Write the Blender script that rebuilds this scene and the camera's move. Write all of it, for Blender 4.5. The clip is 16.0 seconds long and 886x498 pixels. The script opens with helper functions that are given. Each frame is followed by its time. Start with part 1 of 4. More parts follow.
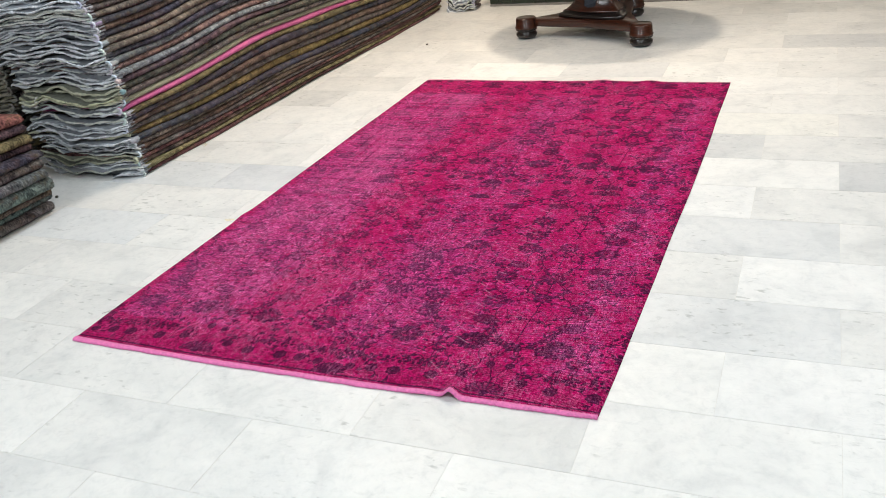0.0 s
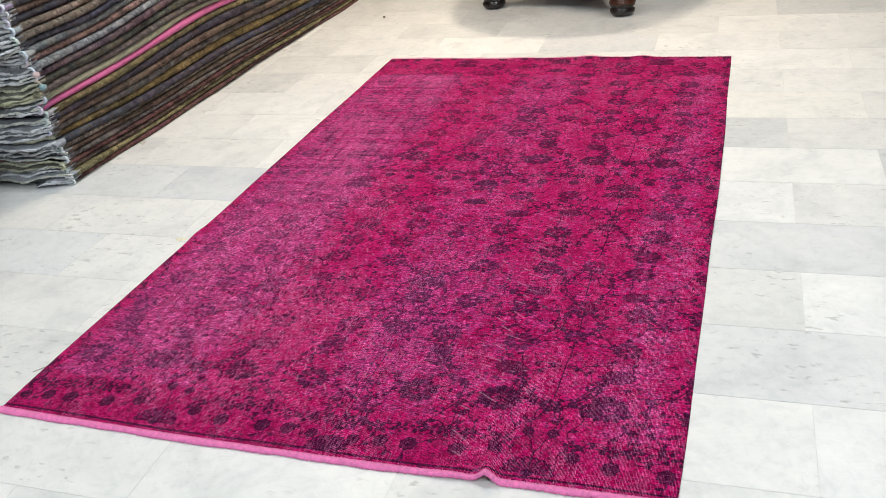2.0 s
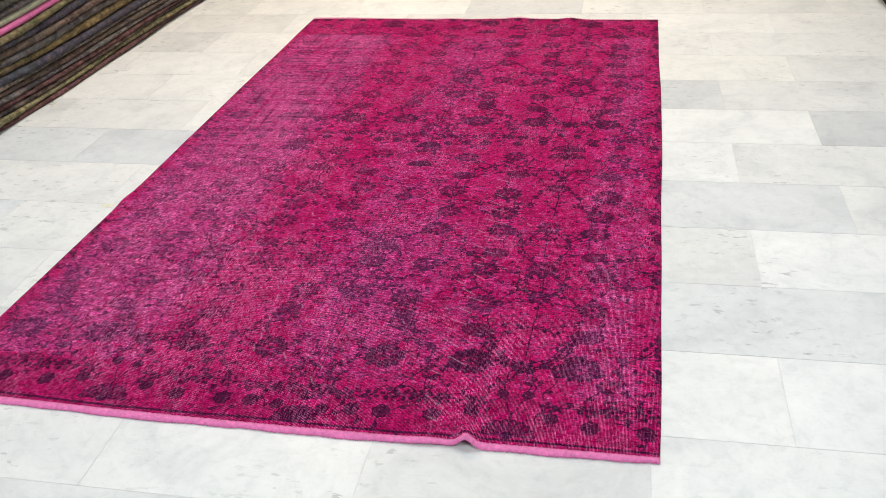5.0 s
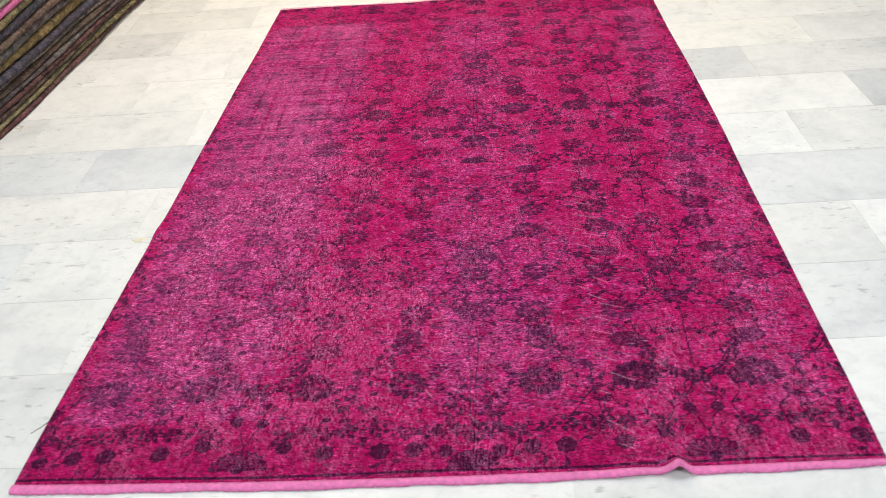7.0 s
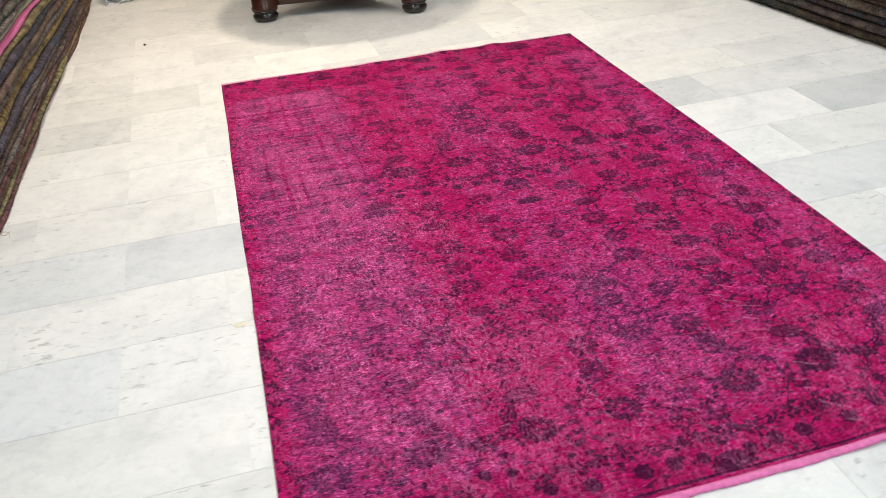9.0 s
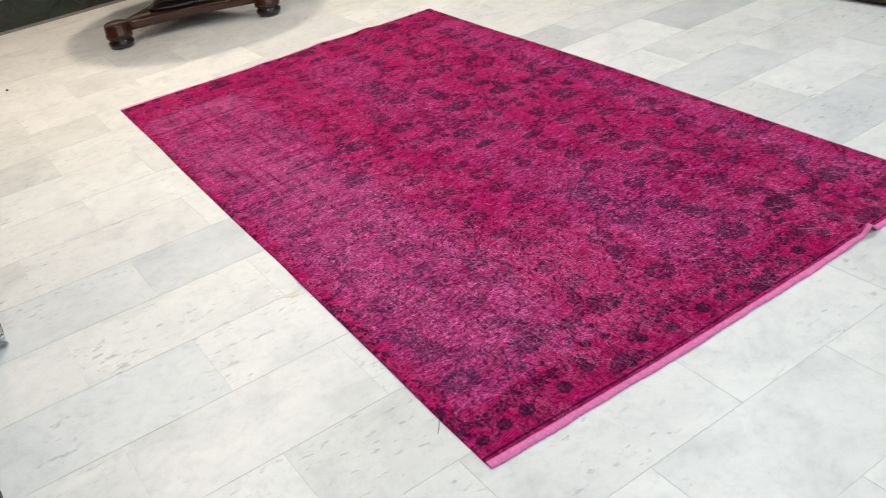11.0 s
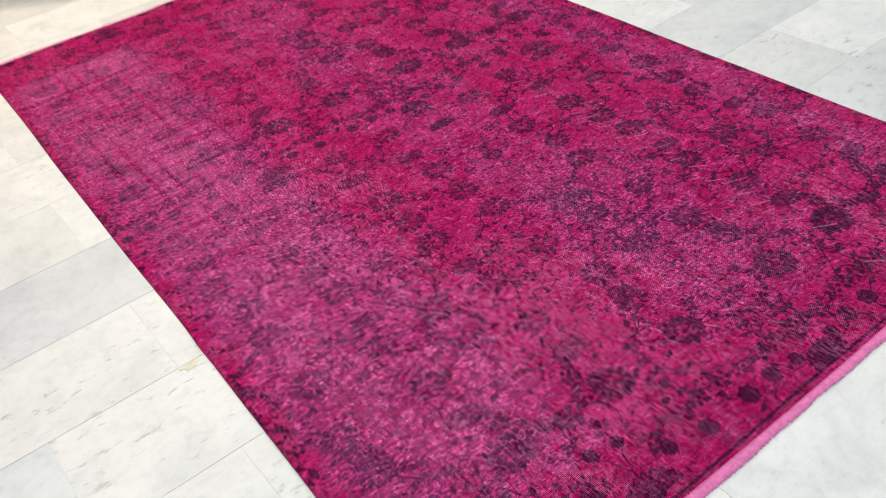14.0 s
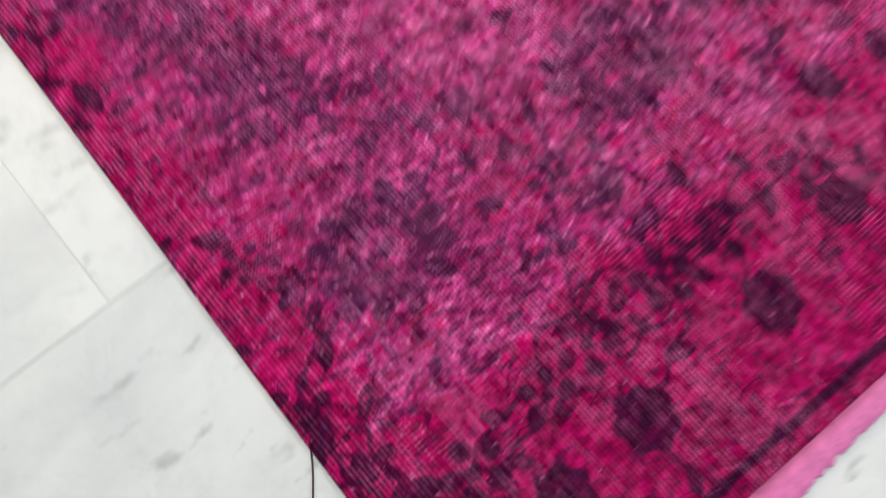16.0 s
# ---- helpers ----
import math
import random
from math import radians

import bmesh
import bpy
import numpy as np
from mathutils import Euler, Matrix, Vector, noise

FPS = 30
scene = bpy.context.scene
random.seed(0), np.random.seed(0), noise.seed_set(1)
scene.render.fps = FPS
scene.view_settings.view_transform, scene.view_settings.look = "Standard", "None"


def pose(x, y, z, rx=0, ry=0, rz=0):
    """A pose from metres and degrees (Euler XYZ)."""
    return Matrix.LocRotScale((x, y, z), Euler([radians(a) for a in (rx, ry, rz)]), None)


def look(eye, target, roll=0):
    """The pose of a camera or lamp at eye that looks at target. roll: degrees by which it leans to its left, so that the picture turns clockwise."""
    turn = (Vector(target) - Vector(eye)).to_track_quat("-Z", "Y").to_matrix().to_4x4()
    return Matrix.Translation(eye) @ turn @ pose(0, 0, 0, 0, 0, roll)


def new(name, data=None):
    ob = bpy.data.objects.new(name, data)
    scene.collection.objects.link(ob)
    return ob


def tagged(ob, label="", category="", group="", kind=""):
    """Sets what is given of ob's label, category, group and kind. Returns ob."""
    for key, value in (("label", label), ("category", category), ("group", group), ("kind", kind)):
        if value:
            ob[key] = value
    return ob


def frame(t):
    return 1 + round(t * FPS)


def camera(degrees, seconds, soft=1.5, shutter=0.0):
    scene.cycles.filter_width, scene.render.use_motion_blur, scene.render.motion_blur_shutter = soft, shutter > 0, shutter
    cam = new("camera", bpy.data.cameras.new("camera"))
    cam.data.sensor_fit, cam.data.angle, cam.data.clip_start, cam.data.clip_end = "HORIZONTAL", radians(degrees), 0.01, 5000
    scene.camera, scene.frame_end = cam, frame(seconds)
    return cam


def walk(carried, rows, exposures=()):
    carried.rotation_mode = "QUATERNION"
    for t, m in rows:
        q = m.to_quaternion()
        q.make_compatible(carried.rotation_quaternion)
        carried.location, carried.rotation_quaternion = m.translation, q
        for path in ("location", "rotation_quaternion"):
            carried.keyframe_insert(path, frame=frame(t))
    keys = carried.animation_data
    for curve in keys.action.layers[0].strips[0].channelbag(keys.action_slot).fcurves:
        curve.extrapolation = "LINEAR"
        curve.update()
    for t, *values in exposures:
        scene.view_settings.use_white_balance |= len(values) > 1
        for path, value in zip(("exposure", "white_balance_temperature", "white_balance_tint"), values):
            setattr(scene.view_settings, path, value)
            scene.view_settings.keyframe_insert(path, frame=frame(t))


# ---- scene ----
cam = camera(53.4, 16.0, soft=0.72, shutter=0.4)
PATH = [
    (0, (2.216, -1.86, 1.471), (1.474, -0.226, 0.588), -6.8),
    (0.5, (2.095, -1.753, 1.462), (1.422, -0.094, 0.57), -6.7),
    (1, (1.958, -1.675, 1.472), (1.384, 0.006, 0.554), -7.1),
    (1.5, (1.877, -1.548, 1.44), (1.311, 0.114, 0.481), -7.5),
    (2, (1.826, -1.415, 1.434), (1.223, 0.226, 0.462), -7.0),
    (2.5, (1.773, -1.39, 1.419), (1.241, 0.257, 0.416), -5.6),
    (3, (1.729, -1.419, 1.422), (1.253, 0.23, 0.395), -5.4),
    (3.5, (1.718, -1.433, 1.422), (1.252, 0.218, 0.394), -5.1),
    (5.8, (1.468, -1.351, 1.388), (1.147, 0.304, 0.312), -4.4),
    (6, (1.407, -1.286, 1.392), (1.086, 0.365, 0.311), -5.0),
    (6.5, (1.24, -1.217, 1.388), (1.009, 0.442, 0.295), -4.5),
    (7, (0.986, -1.242, 1.396), (0.886, 0.417, 0.283), -4.9),
    (7.5, (0.796, -1.242, 1.405), (0.776, 0.418, 0.29), -5.8),
    (8, (0.587, -1.167, 1.411), (0.693, 0.519, 0.341), -5.7),
    (8.5, (0.322, -1.15, 1.411), (0.619, 0.538, 0.381), -3.5),
    (8.7, (0.195, -1.174, 1.42), (0.545, 0.508, 0.396), -3.5),
    (10.8, (-0.75, -1.18, 1.468), (0.05, 0.312, 0.404), -9.4),
    (11, (-0.791, -1.218, 1.484), (0.065, 0.25, 0.429), -8.7),
    (11.5, (-0.85, -1.244, 1.505), (0.088, 0.199, 0.485), -6.8),
    (12, (-0.854, -1.233, 1.504), (0.078, 0.209, 0.478), -6.5),
    (12.5, (-0.789, -1.165, 1.483), (0.087, 0.28, 0.413), -7.4),
    (13, (-0.618, -1.018, 1.461), (0.206, 0.441, 0.368), -8.2),
    (13.5, (-0.469, -0.831, 1.425), (0.356, 0.585, 0.278), -8.7),
    (14, (-0.326, -0.576, 1.384), (0.510, 0.740, 0.131), -9.0),
    (14.5, (-0.151, -0.373, 1.302), (0.605, 0.867, -0.072), -8.3),
    (15, (-0.007, -0.148, 1.15), (0.697, 0.933, -0.379), -4.6),
    (15.5, (-0.009, 0.028, 0.884), (0.610, 0.781, -0.863), -1.6),
    (16, (-0.019, 0.117, 0.578), (0.409, 0.583, -1.319), 2.0),
]
walk(cam, [(t, look(eye, target, roll)) for t, eye, target, roll in PATH],
     [(0, 0.03), (0.5, 0.05), (1.5, -0.03), (3.5, -0.03), (6, -0.03), (6.6, 0.05), (7.2, 0.04), (8.0, -0.03), (8.7, 0.0), (11, -0.13), (12.5, -0.08), (14.5, -0.12), (15, -0.17), (16, -0.15)])

# ---- light ----
world = bpy.data.worlds.new("world")
scene.world = world
world.use_nodes = True
wn = world.node_tree.nodes
wn["Background"].inputs[0].default_value = (0.80, 0.90, 1.0, 1)
wn["Background"].inputs[1].default_value = 0.35


def area(name, x, y, z, sx, sy, power, colour, tx=0.0, ty=0.0):
    data = bpy.data.lights.new(name, "AREA")
    data.shape, data.size, data.size_y, data.energy, data.color = "RECTANGLE", sx, sy, power, colour
    ob = new(name, data)
    ob.matrix_world = look((x, y, z), (x + tx, y + ty, 0))
    return ob


COOL, WARM, PLAIN = (0.86, 0.945, 1.0), (1.0, 0.84, 0.66), (1.0, 0.94, 0.86)
LAMPS = [(-0.4, -1.7, COOL, 41, 0.6), (2.4, -1.7, COOL, 41, 0.6), (-0.2, 1.4, COOL, 29, 0.6), (2.6, 1.3, COOL, 32, 0.6),
         (-0.3, 3.0, WARM, 36, 0.5), (2.7, 3.4, PLAIN, 27, 0.5), (0.80, 4.25, WARM, 42, 0.22)]
for lx, ly, lc, lp, ls in LAMPS:
    area("ceiling_lamp", lx, ly, 2.72, ls, ls, lp, lc)


# ---- materials ----
def material(name):
    m = bpy.data.materials.new(name)
    m.use_nodes = True
    return m, m.node_tree.nodes, m.node_tree.links, m.node_tree.nodes["Principled BSDF"]


def node(nodes, kind, **values):
    n = nodes.new(kind)
    for k, v in values.items():
        n.inputs[k.replace("_", " ")].default_value = v
    return n


def ramp(nodes, links, src, stops):
    r = nodes.new("ShaderNodeValToRGB")
    el = r.color_ramp.elements
    while len(el) < len(stops):
        el.new(0.5)
    for e, (p, c) in zip(el, stops):
        e.position, e.color = p, (*c, 1) if len(c) == 3 else c
    links.new(src, r.inputs[0])
    return r.outputs[0]


def mix(nodes, links, a, b, fac, how="MIX"):
    n = nodes.new("ShaderNodeMix")
    n.data_type, n.blend_type = "RGBA", how
    for socket, v in ((n.inputs[6], a), (n.inputs[7], b), (n.inputs[0], fac)):
        if hasattr(v, "links"):
            links.new(v, socket)
        elif socket.type == "RGBA":
            socket.default_value = (*v, 1)
        else:
            socket.default_value = v
    return n.outputs[2]


def maths(nodes, links, op, a, b=0.0, c=None):
    n = nodes.new("ShaderNodeMath")
    n.operation = op
    for k, v in enumerate((a, b) if c is None else (a, b, c)):
        if hasattr(v, "links"):
            links.new(v, n.inputs[k])
        else:
            n.inputs[k].default_value = v
    return n.outputs[0]


def coords(nodes, links, scale=(1, 1, 1), shift=None, kind="Object"):
    tc = nodes.new("ShaderNodeTexCoord")
    mp = nodes.new("ShaderNodeMapping")
    mp.inputs["Scale"].default_value = scale
    links.new(tc.outputs[kind], mp.inputs[0])
    if shift is not None:
        links.new(shift, mp.inputs[1])
    return mp.outputs[0]


def noise_tex(nodes, links, vec, scale, detail=4.0, rough=0.55, warp=0.0):
    n = node(nodes, "ShaderNodeTexNoise", Scale=scale, Detail=detail, Roughness=rough, Distortion=warp)
    links.new(vec, n.inputs["Vector"])
    return n.outputs["Fac"]


def bump(nodes, links, bsdf, height, strength, distance):
    b = node(nodes, "ShaderNodeBump", Strength=strength, Distance=distance)
    links.new(height, b.inputs["Height"])
    links.new(b.outputs[0], bsdf.inputs["Normal"])


def marble_material():
    m, n, l, b = material("marble")
    info = n.new("ShaderNodeObjectInfo")
    off = n.new("ShaderNodeCombineXYZ")
    r = info.outputs["Random"]
    l.new(maths(n, l, "MULTIPLY", r, 37.0), off.inputs[0])
    l.new(maths(n, l, "MULTIPLY", r, 91.0), off.inputs[1])
    l.new(r, off.inputs[2])
    v = coords(n, l, shift=off.outputs[0])
    cloud = noise_tex(n, l, v, 4.2, 6, 0.6, 0.7)
    base = ramp(n, l, cloud, [(0.26, (0.63, 0.643, 0.648)), (0.47, (0.75, 0.758, 0.755)), (0.72, (0.82, 0.82, 0.808))])
    stretch = coords(n, l, (1.0, 1.35, 1.0), off.outputs[0])
    vein = noise_tex(n, l, stretch, 2.4, 8, 0.65, 2.5)
    line = ramp(n, l, vein, [(0.478, (0, 0, 0)), (0.50, (0.11, 0.11, 0.11)), (0.522, (0, 0, 0))])
    base = mix(n, l, base, (0.52, 0.54, 0.55), line)
    patch = ramp(n, l, noise_tex(n, l, v, 2.2, 2, 0.5), [(0.46, (0, 0, 0)), (0.60, (1, 1, 1))])
    spots = ramp(n, l, noise_tex(n, l, coords(n, l, (0.55, 1.25, 1.0), off.outputs[0]), 40.0, 3, 0.6, 0.2), [(0.60, (0, 0, 0)), (0.70, (0.60, 0.60, 0.60))])
    speck = mix(n, l, (0, 0, 0), spots, patch)
    base = mix(n, l, base, (0.34, 0.36, 0.35), speck)
    mott = ramp(n, l, noise_tex(n, l, v, 26.0, 5, 0.7, 0.4), [(0.30, (0.90, 0.908, 0.912)), (0.48, (1.0, 1.0, 1.0)), (0.70, (1.04, 1.04, 1.035))])
    base = mix(n, l, base, mott, 1.0, "MULTIPLY")
    base = mix(n, l, base, info.outputs["Color"], 1.0, "MULTIPLY")
    l.new(base, b.inputs["Base Color"])
    rough = ramp(n, l, noise_tex(n, l, v, 9.0, 4), [(0.3, (0.34, 0.34, 0.34)), (0.7, (0.50, 0.50, 0.50))])
    l.new(rough, b.inputs["Roughness"])
    bump(n, l, b, cloud, 0.05, 0.01)
    return m


def plain_material(name, colour, rough=0.8, scale=6.0, vary=0.12, metal=0.0):
    m, n, l, b = material(name)
    v = coords(n, l)
    f = noise_tex(n, l, v, scale, 6, 0.6)
    lo = tuple(c * (1 - vary) for c in colour)
    hi = tuple(min(1, c * (1 + vary)) for c in colour)
    l.new(ramp(n, l, f, [(0.3, lo), (0.7, hi)]), b.inputs["Base Color"])
    b.inputs["Roughness"].default_value, b.inputs["Metallic"].default_value = rough, metal
    bump(n, l, b, noise_tex(n, l, v, scale * 12, 3), 0.08, 0.003)
    return m


def wood_material(name, dark, light):
    m, n, l, b = material(name)
    v = coords(n, l, (1, 1, 9))
    g = noise_tex(n, l, v, 9.0, 6, 0.6, 1.5)
    col = ramp(n, l, g, [(0.3, dark), (0.7, light)])
    col = mix(n, l, col, (0.015, 0.006, 0.004), ramp(n, l, noise_tex(n, l, coords(n, l), 14, 4), [(0.55, (0, 0, 0)), (0.8, (0.6, 0.6, 0.6))]))
    l.new(col, b.inputs["Base Color"])
    b.inputs["Roughness"].default_value = 0.28
    b.inputs["Coat Weight"].default_value = 0.2
    b.inputs["Coat Roughness"].default_value = 0.15
    bump(n, l, b, g, 0.08, 0.002)
    return m


def overdyed_material():
    """Crimson-pink overdyed pile, abraded to pale warp threads, with dark woven motifs."""
    m, n, l, b = material("overdyed_pile")
    motif = n.new("ShaderNodeAttribute")
    motif.attribute_name = "motif"
    wear = n.new("ShaderNodeAttribute")
    wear.attribute_name = "wear"
    v = coords(n, l)
    bald = n.new("ShaderNodeAttribute")
    bald.attribute_name = "thin"
    weft = coords(n, l, (0.75, 1.0, 1.0))
    streak = noise_tex(n, l, weft, 105.0, 2, 0.6)
    tuft = noise_tex(n, l, weft, 190.0, 1, 0.5)
    fleck = noise_tex(n, l, weft, 230.0, 1, 0.5)
    rub = maths(n, l, "ADD", maths(n, l, "MULTIPLY", noise_tex(n, l, coords(n, l, (0.30, 1.0, 1.0)), 120.0, 2, 0.65), 0.62),
                maths(n, l, "MULTIPLY", noise_tex(n, l, coords(n, l, (1.0, 0.22, 1.0)), 110.0, 2, 0.6), 0.38))
    blotch = noise_tex(n, l, v, 13.0, 5, 0.7)
    w = wear.outputs["Fac"]
    depth = maths(n, l, "ADD", maths(n, l, "MULTIPLY", blotch, 0.55), maths(n, l, "MULTIPLY", tuft, 0.45))
    dye = ramp(n, l, depth, [(0.36, (0.25, 0.0016, 0.056)), (0.5, (0.40, 0.0032, 0.094)), (0.64, (0.54, 0.008, 0.140))])
    cloud = noise_tex(n, l, v, 34.0, 4, 0.65, 0.4)
    worn = ramp(n, l, maths(n, l, "ADD", maths(n, l, "MULTIPLY", fleck, 0.55), maths(n, l, "MULTIPLY", cloud, 0.45)),
                [(0.36, (0.285, 0.011, 0.112)), (0.50, (0.39, 0.026, 0.160)), (0.64, (0.55, 0.070, 0.250))])
    deep = ramp(n, l, w, [(0.05, (0.82, 0.82, 0.85)), (0.16, (1, 1, 1))])
    dye = mix(n, l, dye, deep, 1.0, "MULTIPLY")
    level = maths(n, l, "ADD", w, maths(n, l, "MULTIPLY_ADD", rub, 3.0, -1.50))
    level = maths(n, l, "ADD", level, maths(n, l, "MULTIPLY_ADD", blotch, 1.7, -0.83))
    bare = ramp(n, l, level, [(0.36, (0, 0, 0)), (0.60, (0.95, 0.95, 0.95))])
    col = mix(n, l, dye, worn, bare)
    # dark motifs, broken up by abrasion, and dark wool that shows between them
    grain = maths(n, l, "ADD", maths(n, l, "MULTIPLY_ADD", streak, 3.4, -1.7), maths(n, l, "MULTIPLY_ADD", tuft, 2.8, -1.4))
    amount = maths(n, l, "MULTIPLY_ADD", w, 0.12, 0.13)
    keep = maths(n, l, "ADD", motif.outputs["Fac"], maths(n, l, "MULTIPLY", grain, amount))
    dark = ramp(n, l, keep, [(0.26, (0, 0, 0)), (0.48, (0.60, 0.60, 0.60)), (0.85, (0.97, 0.97, 0.97))])
    ink = mix(n, l, (0.030, 0.0025, 0.024), (0.066, 0.011, 0.056), bare)
    col = mix(n, l, col, ink, dark)
    # short dark dashes of old wool left standing in the abraded bands
    dash = noise_tex(n, l, coords(n, l, (0.50, 1.0, 1.0)), 150.0, 2, 0.5)
    left = ramp(n, l, maths(n, l, "ADD", dash, maths(n, l, "MULTIPLY", bare, 0.05)), [(0.575, (0, 0, 0)), (0.64, (0.66, 0.66, 0.66))])
    col = mix(n, l, col, (0.085, 0.008, 0.058), left)
    # thin broken outlines of the small leaves and tendrils that cover the ground
    for size, wide, cut, most in ((36.0, 0.025, 0.47, 0.72), (70.0, 0.028, 0.50, 0.52)):
        curl = maths(n, l, "ABSOLUTE", maths(n, l, "SUBTRACT", noise_tex(n, l, v, size, 1, 0.4, 0.9), 0.5))
        line = ramp(n, l, curl, [(wide * 0.45, (1, 1, 1)), (wide, (0, 0, 0))])
        gap = ramp(n, l, noise_tex(n, l, weft, 62.0, 2, 0.6), [(cut, (0, 0, 0)), (cut + 0.07, (most, most, most))])
        col = mix(n, l, col, ink, mix(n, l, (0, 0, 0), line, gap))
    # pale warp threads where the pile is thin
    wave = n.new("ShaderNodeTexWave")
    wave.wave_type, wave.bands_direction = "BANDS", "X"
    wave.inputs["Scale"].default_value = 104.0
    wave.inputs["Distortion"].default_value = 0.5
    wave.inputs["Detail"].default_value = 1.0
    l.new(v, wave.inputs["Vector"])
    cross = n.new("ShaderNodeTexWave")
    cross.wave_type, cross.bands_direction = "BANDS", "Y"
    for k, q in (("Scale", 96.0), ("Distortion", 0.6), ("Detail", 1.0)):
        cross.inputs[k].default_value = q
    l.new(v, cross.inputs["Vector"])
    warp_line = ramp(n, l, wave.outputs["Fac"], [(0.60, (0, 0, 0)), (0.92, (1, 1, 1))])
    weft_line = ramp(n, l, cross.outputs["Fac"], [(0.66, (0, 0, 0)), (0.95, (0.8, 0.8, 0.8))])
    thread = mix(n, l, warp_line, weft_line, ramp(n, l, noise_tex(n, l, v, 4.5, 3, 0.6), [(0.52, (0, 0, 0)), (0.58, (1, 1, 1))]))
    zone = maths(n, l, "MULTIPLY_ADD", noise_tex(n, l, coords(n, l, (1.0, 0.45, 1.0)), 9.0, 4, 0.7), 1.9, -0.95)
    thin = ramp(n, l, maths(n, l, "ADD", bald.outputs["Fac"], zone), [(0.08, (0.06, 0.06, 0.06)), (0.80, (0.85, 0.85, 0.85))])
    broken = ramp(n, l, noise_tex(n, l, coords(n, l, (1.0, 0.28, 1.0)), 210.0, 1, 0.5), [(0.40, (0, 0, 0)), (0.58, (1, 1, 1))])
    col = mix(n, l, col, (0.72, 0.20, 0.43), mix(n, l, (0, 0, 0), mix(n, l, (0, 0, 0), thread, broken), thin))
    lint = ramp(n, l, maths(n, l, "ADD", maths(n, l, "MULTIPLY", w, 0.10), fleck), [(0.70, (0, 0, 0)), (0.78, (0.5, 0.5, 0.5))])
    col = mix(n, l, col, (0.66, 0.17, 0.38), lint)
    knot = noise_tex(n, l, coords(n, l, (0.60, 1.0, 1.0)), 180.0, 2, 0.6)
    gloss = ramp(n, l, knot, [(0.38, (0.50, 0.44, 0.48)), (0.50, (0.98, 0.96, 0.96)), (0.62, (1.45, 1.58, 1.45))])
    # whole pile lies smoother than abraded pile, which shows its warp ribs
    col = mix(n, l, col, gloss, maths(n, l, "MULTIPLY_ADD", bare, 0.30, 0.55), "MULTIPLY")
    rib = ramp(n, l, wave.outputs["Fac"], [(0.15, (0.60, 0.54, 0.62)), (0.5, (1.0, 1.0, 1.0)), (0.85, (1.34, 1.40, 1.36))])
    col = mix(n, l, col, rib, maths(n, l, "MULTIPLY_ADD", thin, 0.90, 0.50), "MULTIPLY")
    # pile brushed flat in short patches along the weft, some full, some rubbed
    lay = noise_tex(n, l, coords(n, l, (0.42, 1.0, 1.0)), 72.0, 3, 0.68, 0.3)
    patch = ramp(n, l, lay, [(0.36, (0.52, 0.40, 0.50)), (0.47, (0.94, 0.84, 0.92)), (0.56, (1.09, 1.12, 1.10)), (0.66, (1.42, 1.52, 1.47))])
    col = mix(n, l, col, patch, maths(n, l, "MULTIPLY_ADD", bare, 0.28, 0.54), "MULTIPLY")
    col = mix(n, l, col, ink, maths(n, l, "MULTIPLY", dark, 0.27))
    # faint plaid of pale and crimson lines in the most abraded corner
    weave = n.new("ShaderNodeAttribute")
    weave.attribute_name = "weave"
    pale = ramp(n, l, weave.outputs["Fac"], [(0.52, (0, 0, 0)), (1.0, (0.62, 0.62, 0.62))])
    full = ramp(n, l, weave.outputs["Fac"], [(0.0, (0.66, 0.66, 0.66)), (0.48, (0, 0, 0))])
    col = mix(n, l, mix(n, l, col, (0.62, 0.135, 0.315), pale), (0.27, 0.005, 0.085), full)
    nick = n.new("ShaderNodeAttribute")
    nick.attribute_name = "nick"
    col = mix(n, l, col, (0.80, 0.36, 0.54), maths(n, l, "MULTIPLY", nick.outputs["Fac"], 0.9))
    l.new(col, b.inputs["Base Color"])
    b.inputs["Roughness"].default_value = 0.95
    b.inputs["Specular IOR Level"].default_value = 0.04
    b.inputs["Sheen Weight"].default_value = 0.17
    b.inputs["Sheen Roughness"].default_value = 0.35
    b.inputs["Sheen Tint"].default_value = (1.0, 0.30, 0.58, 1)
    hgt = maths(n, l, "ADD", maths(n, l, "MULTIPLY", wave.outputs["Fac"], 0.5), fleck)
    bump(n, l, b, hgt, 0.35, 0.002)
    return m


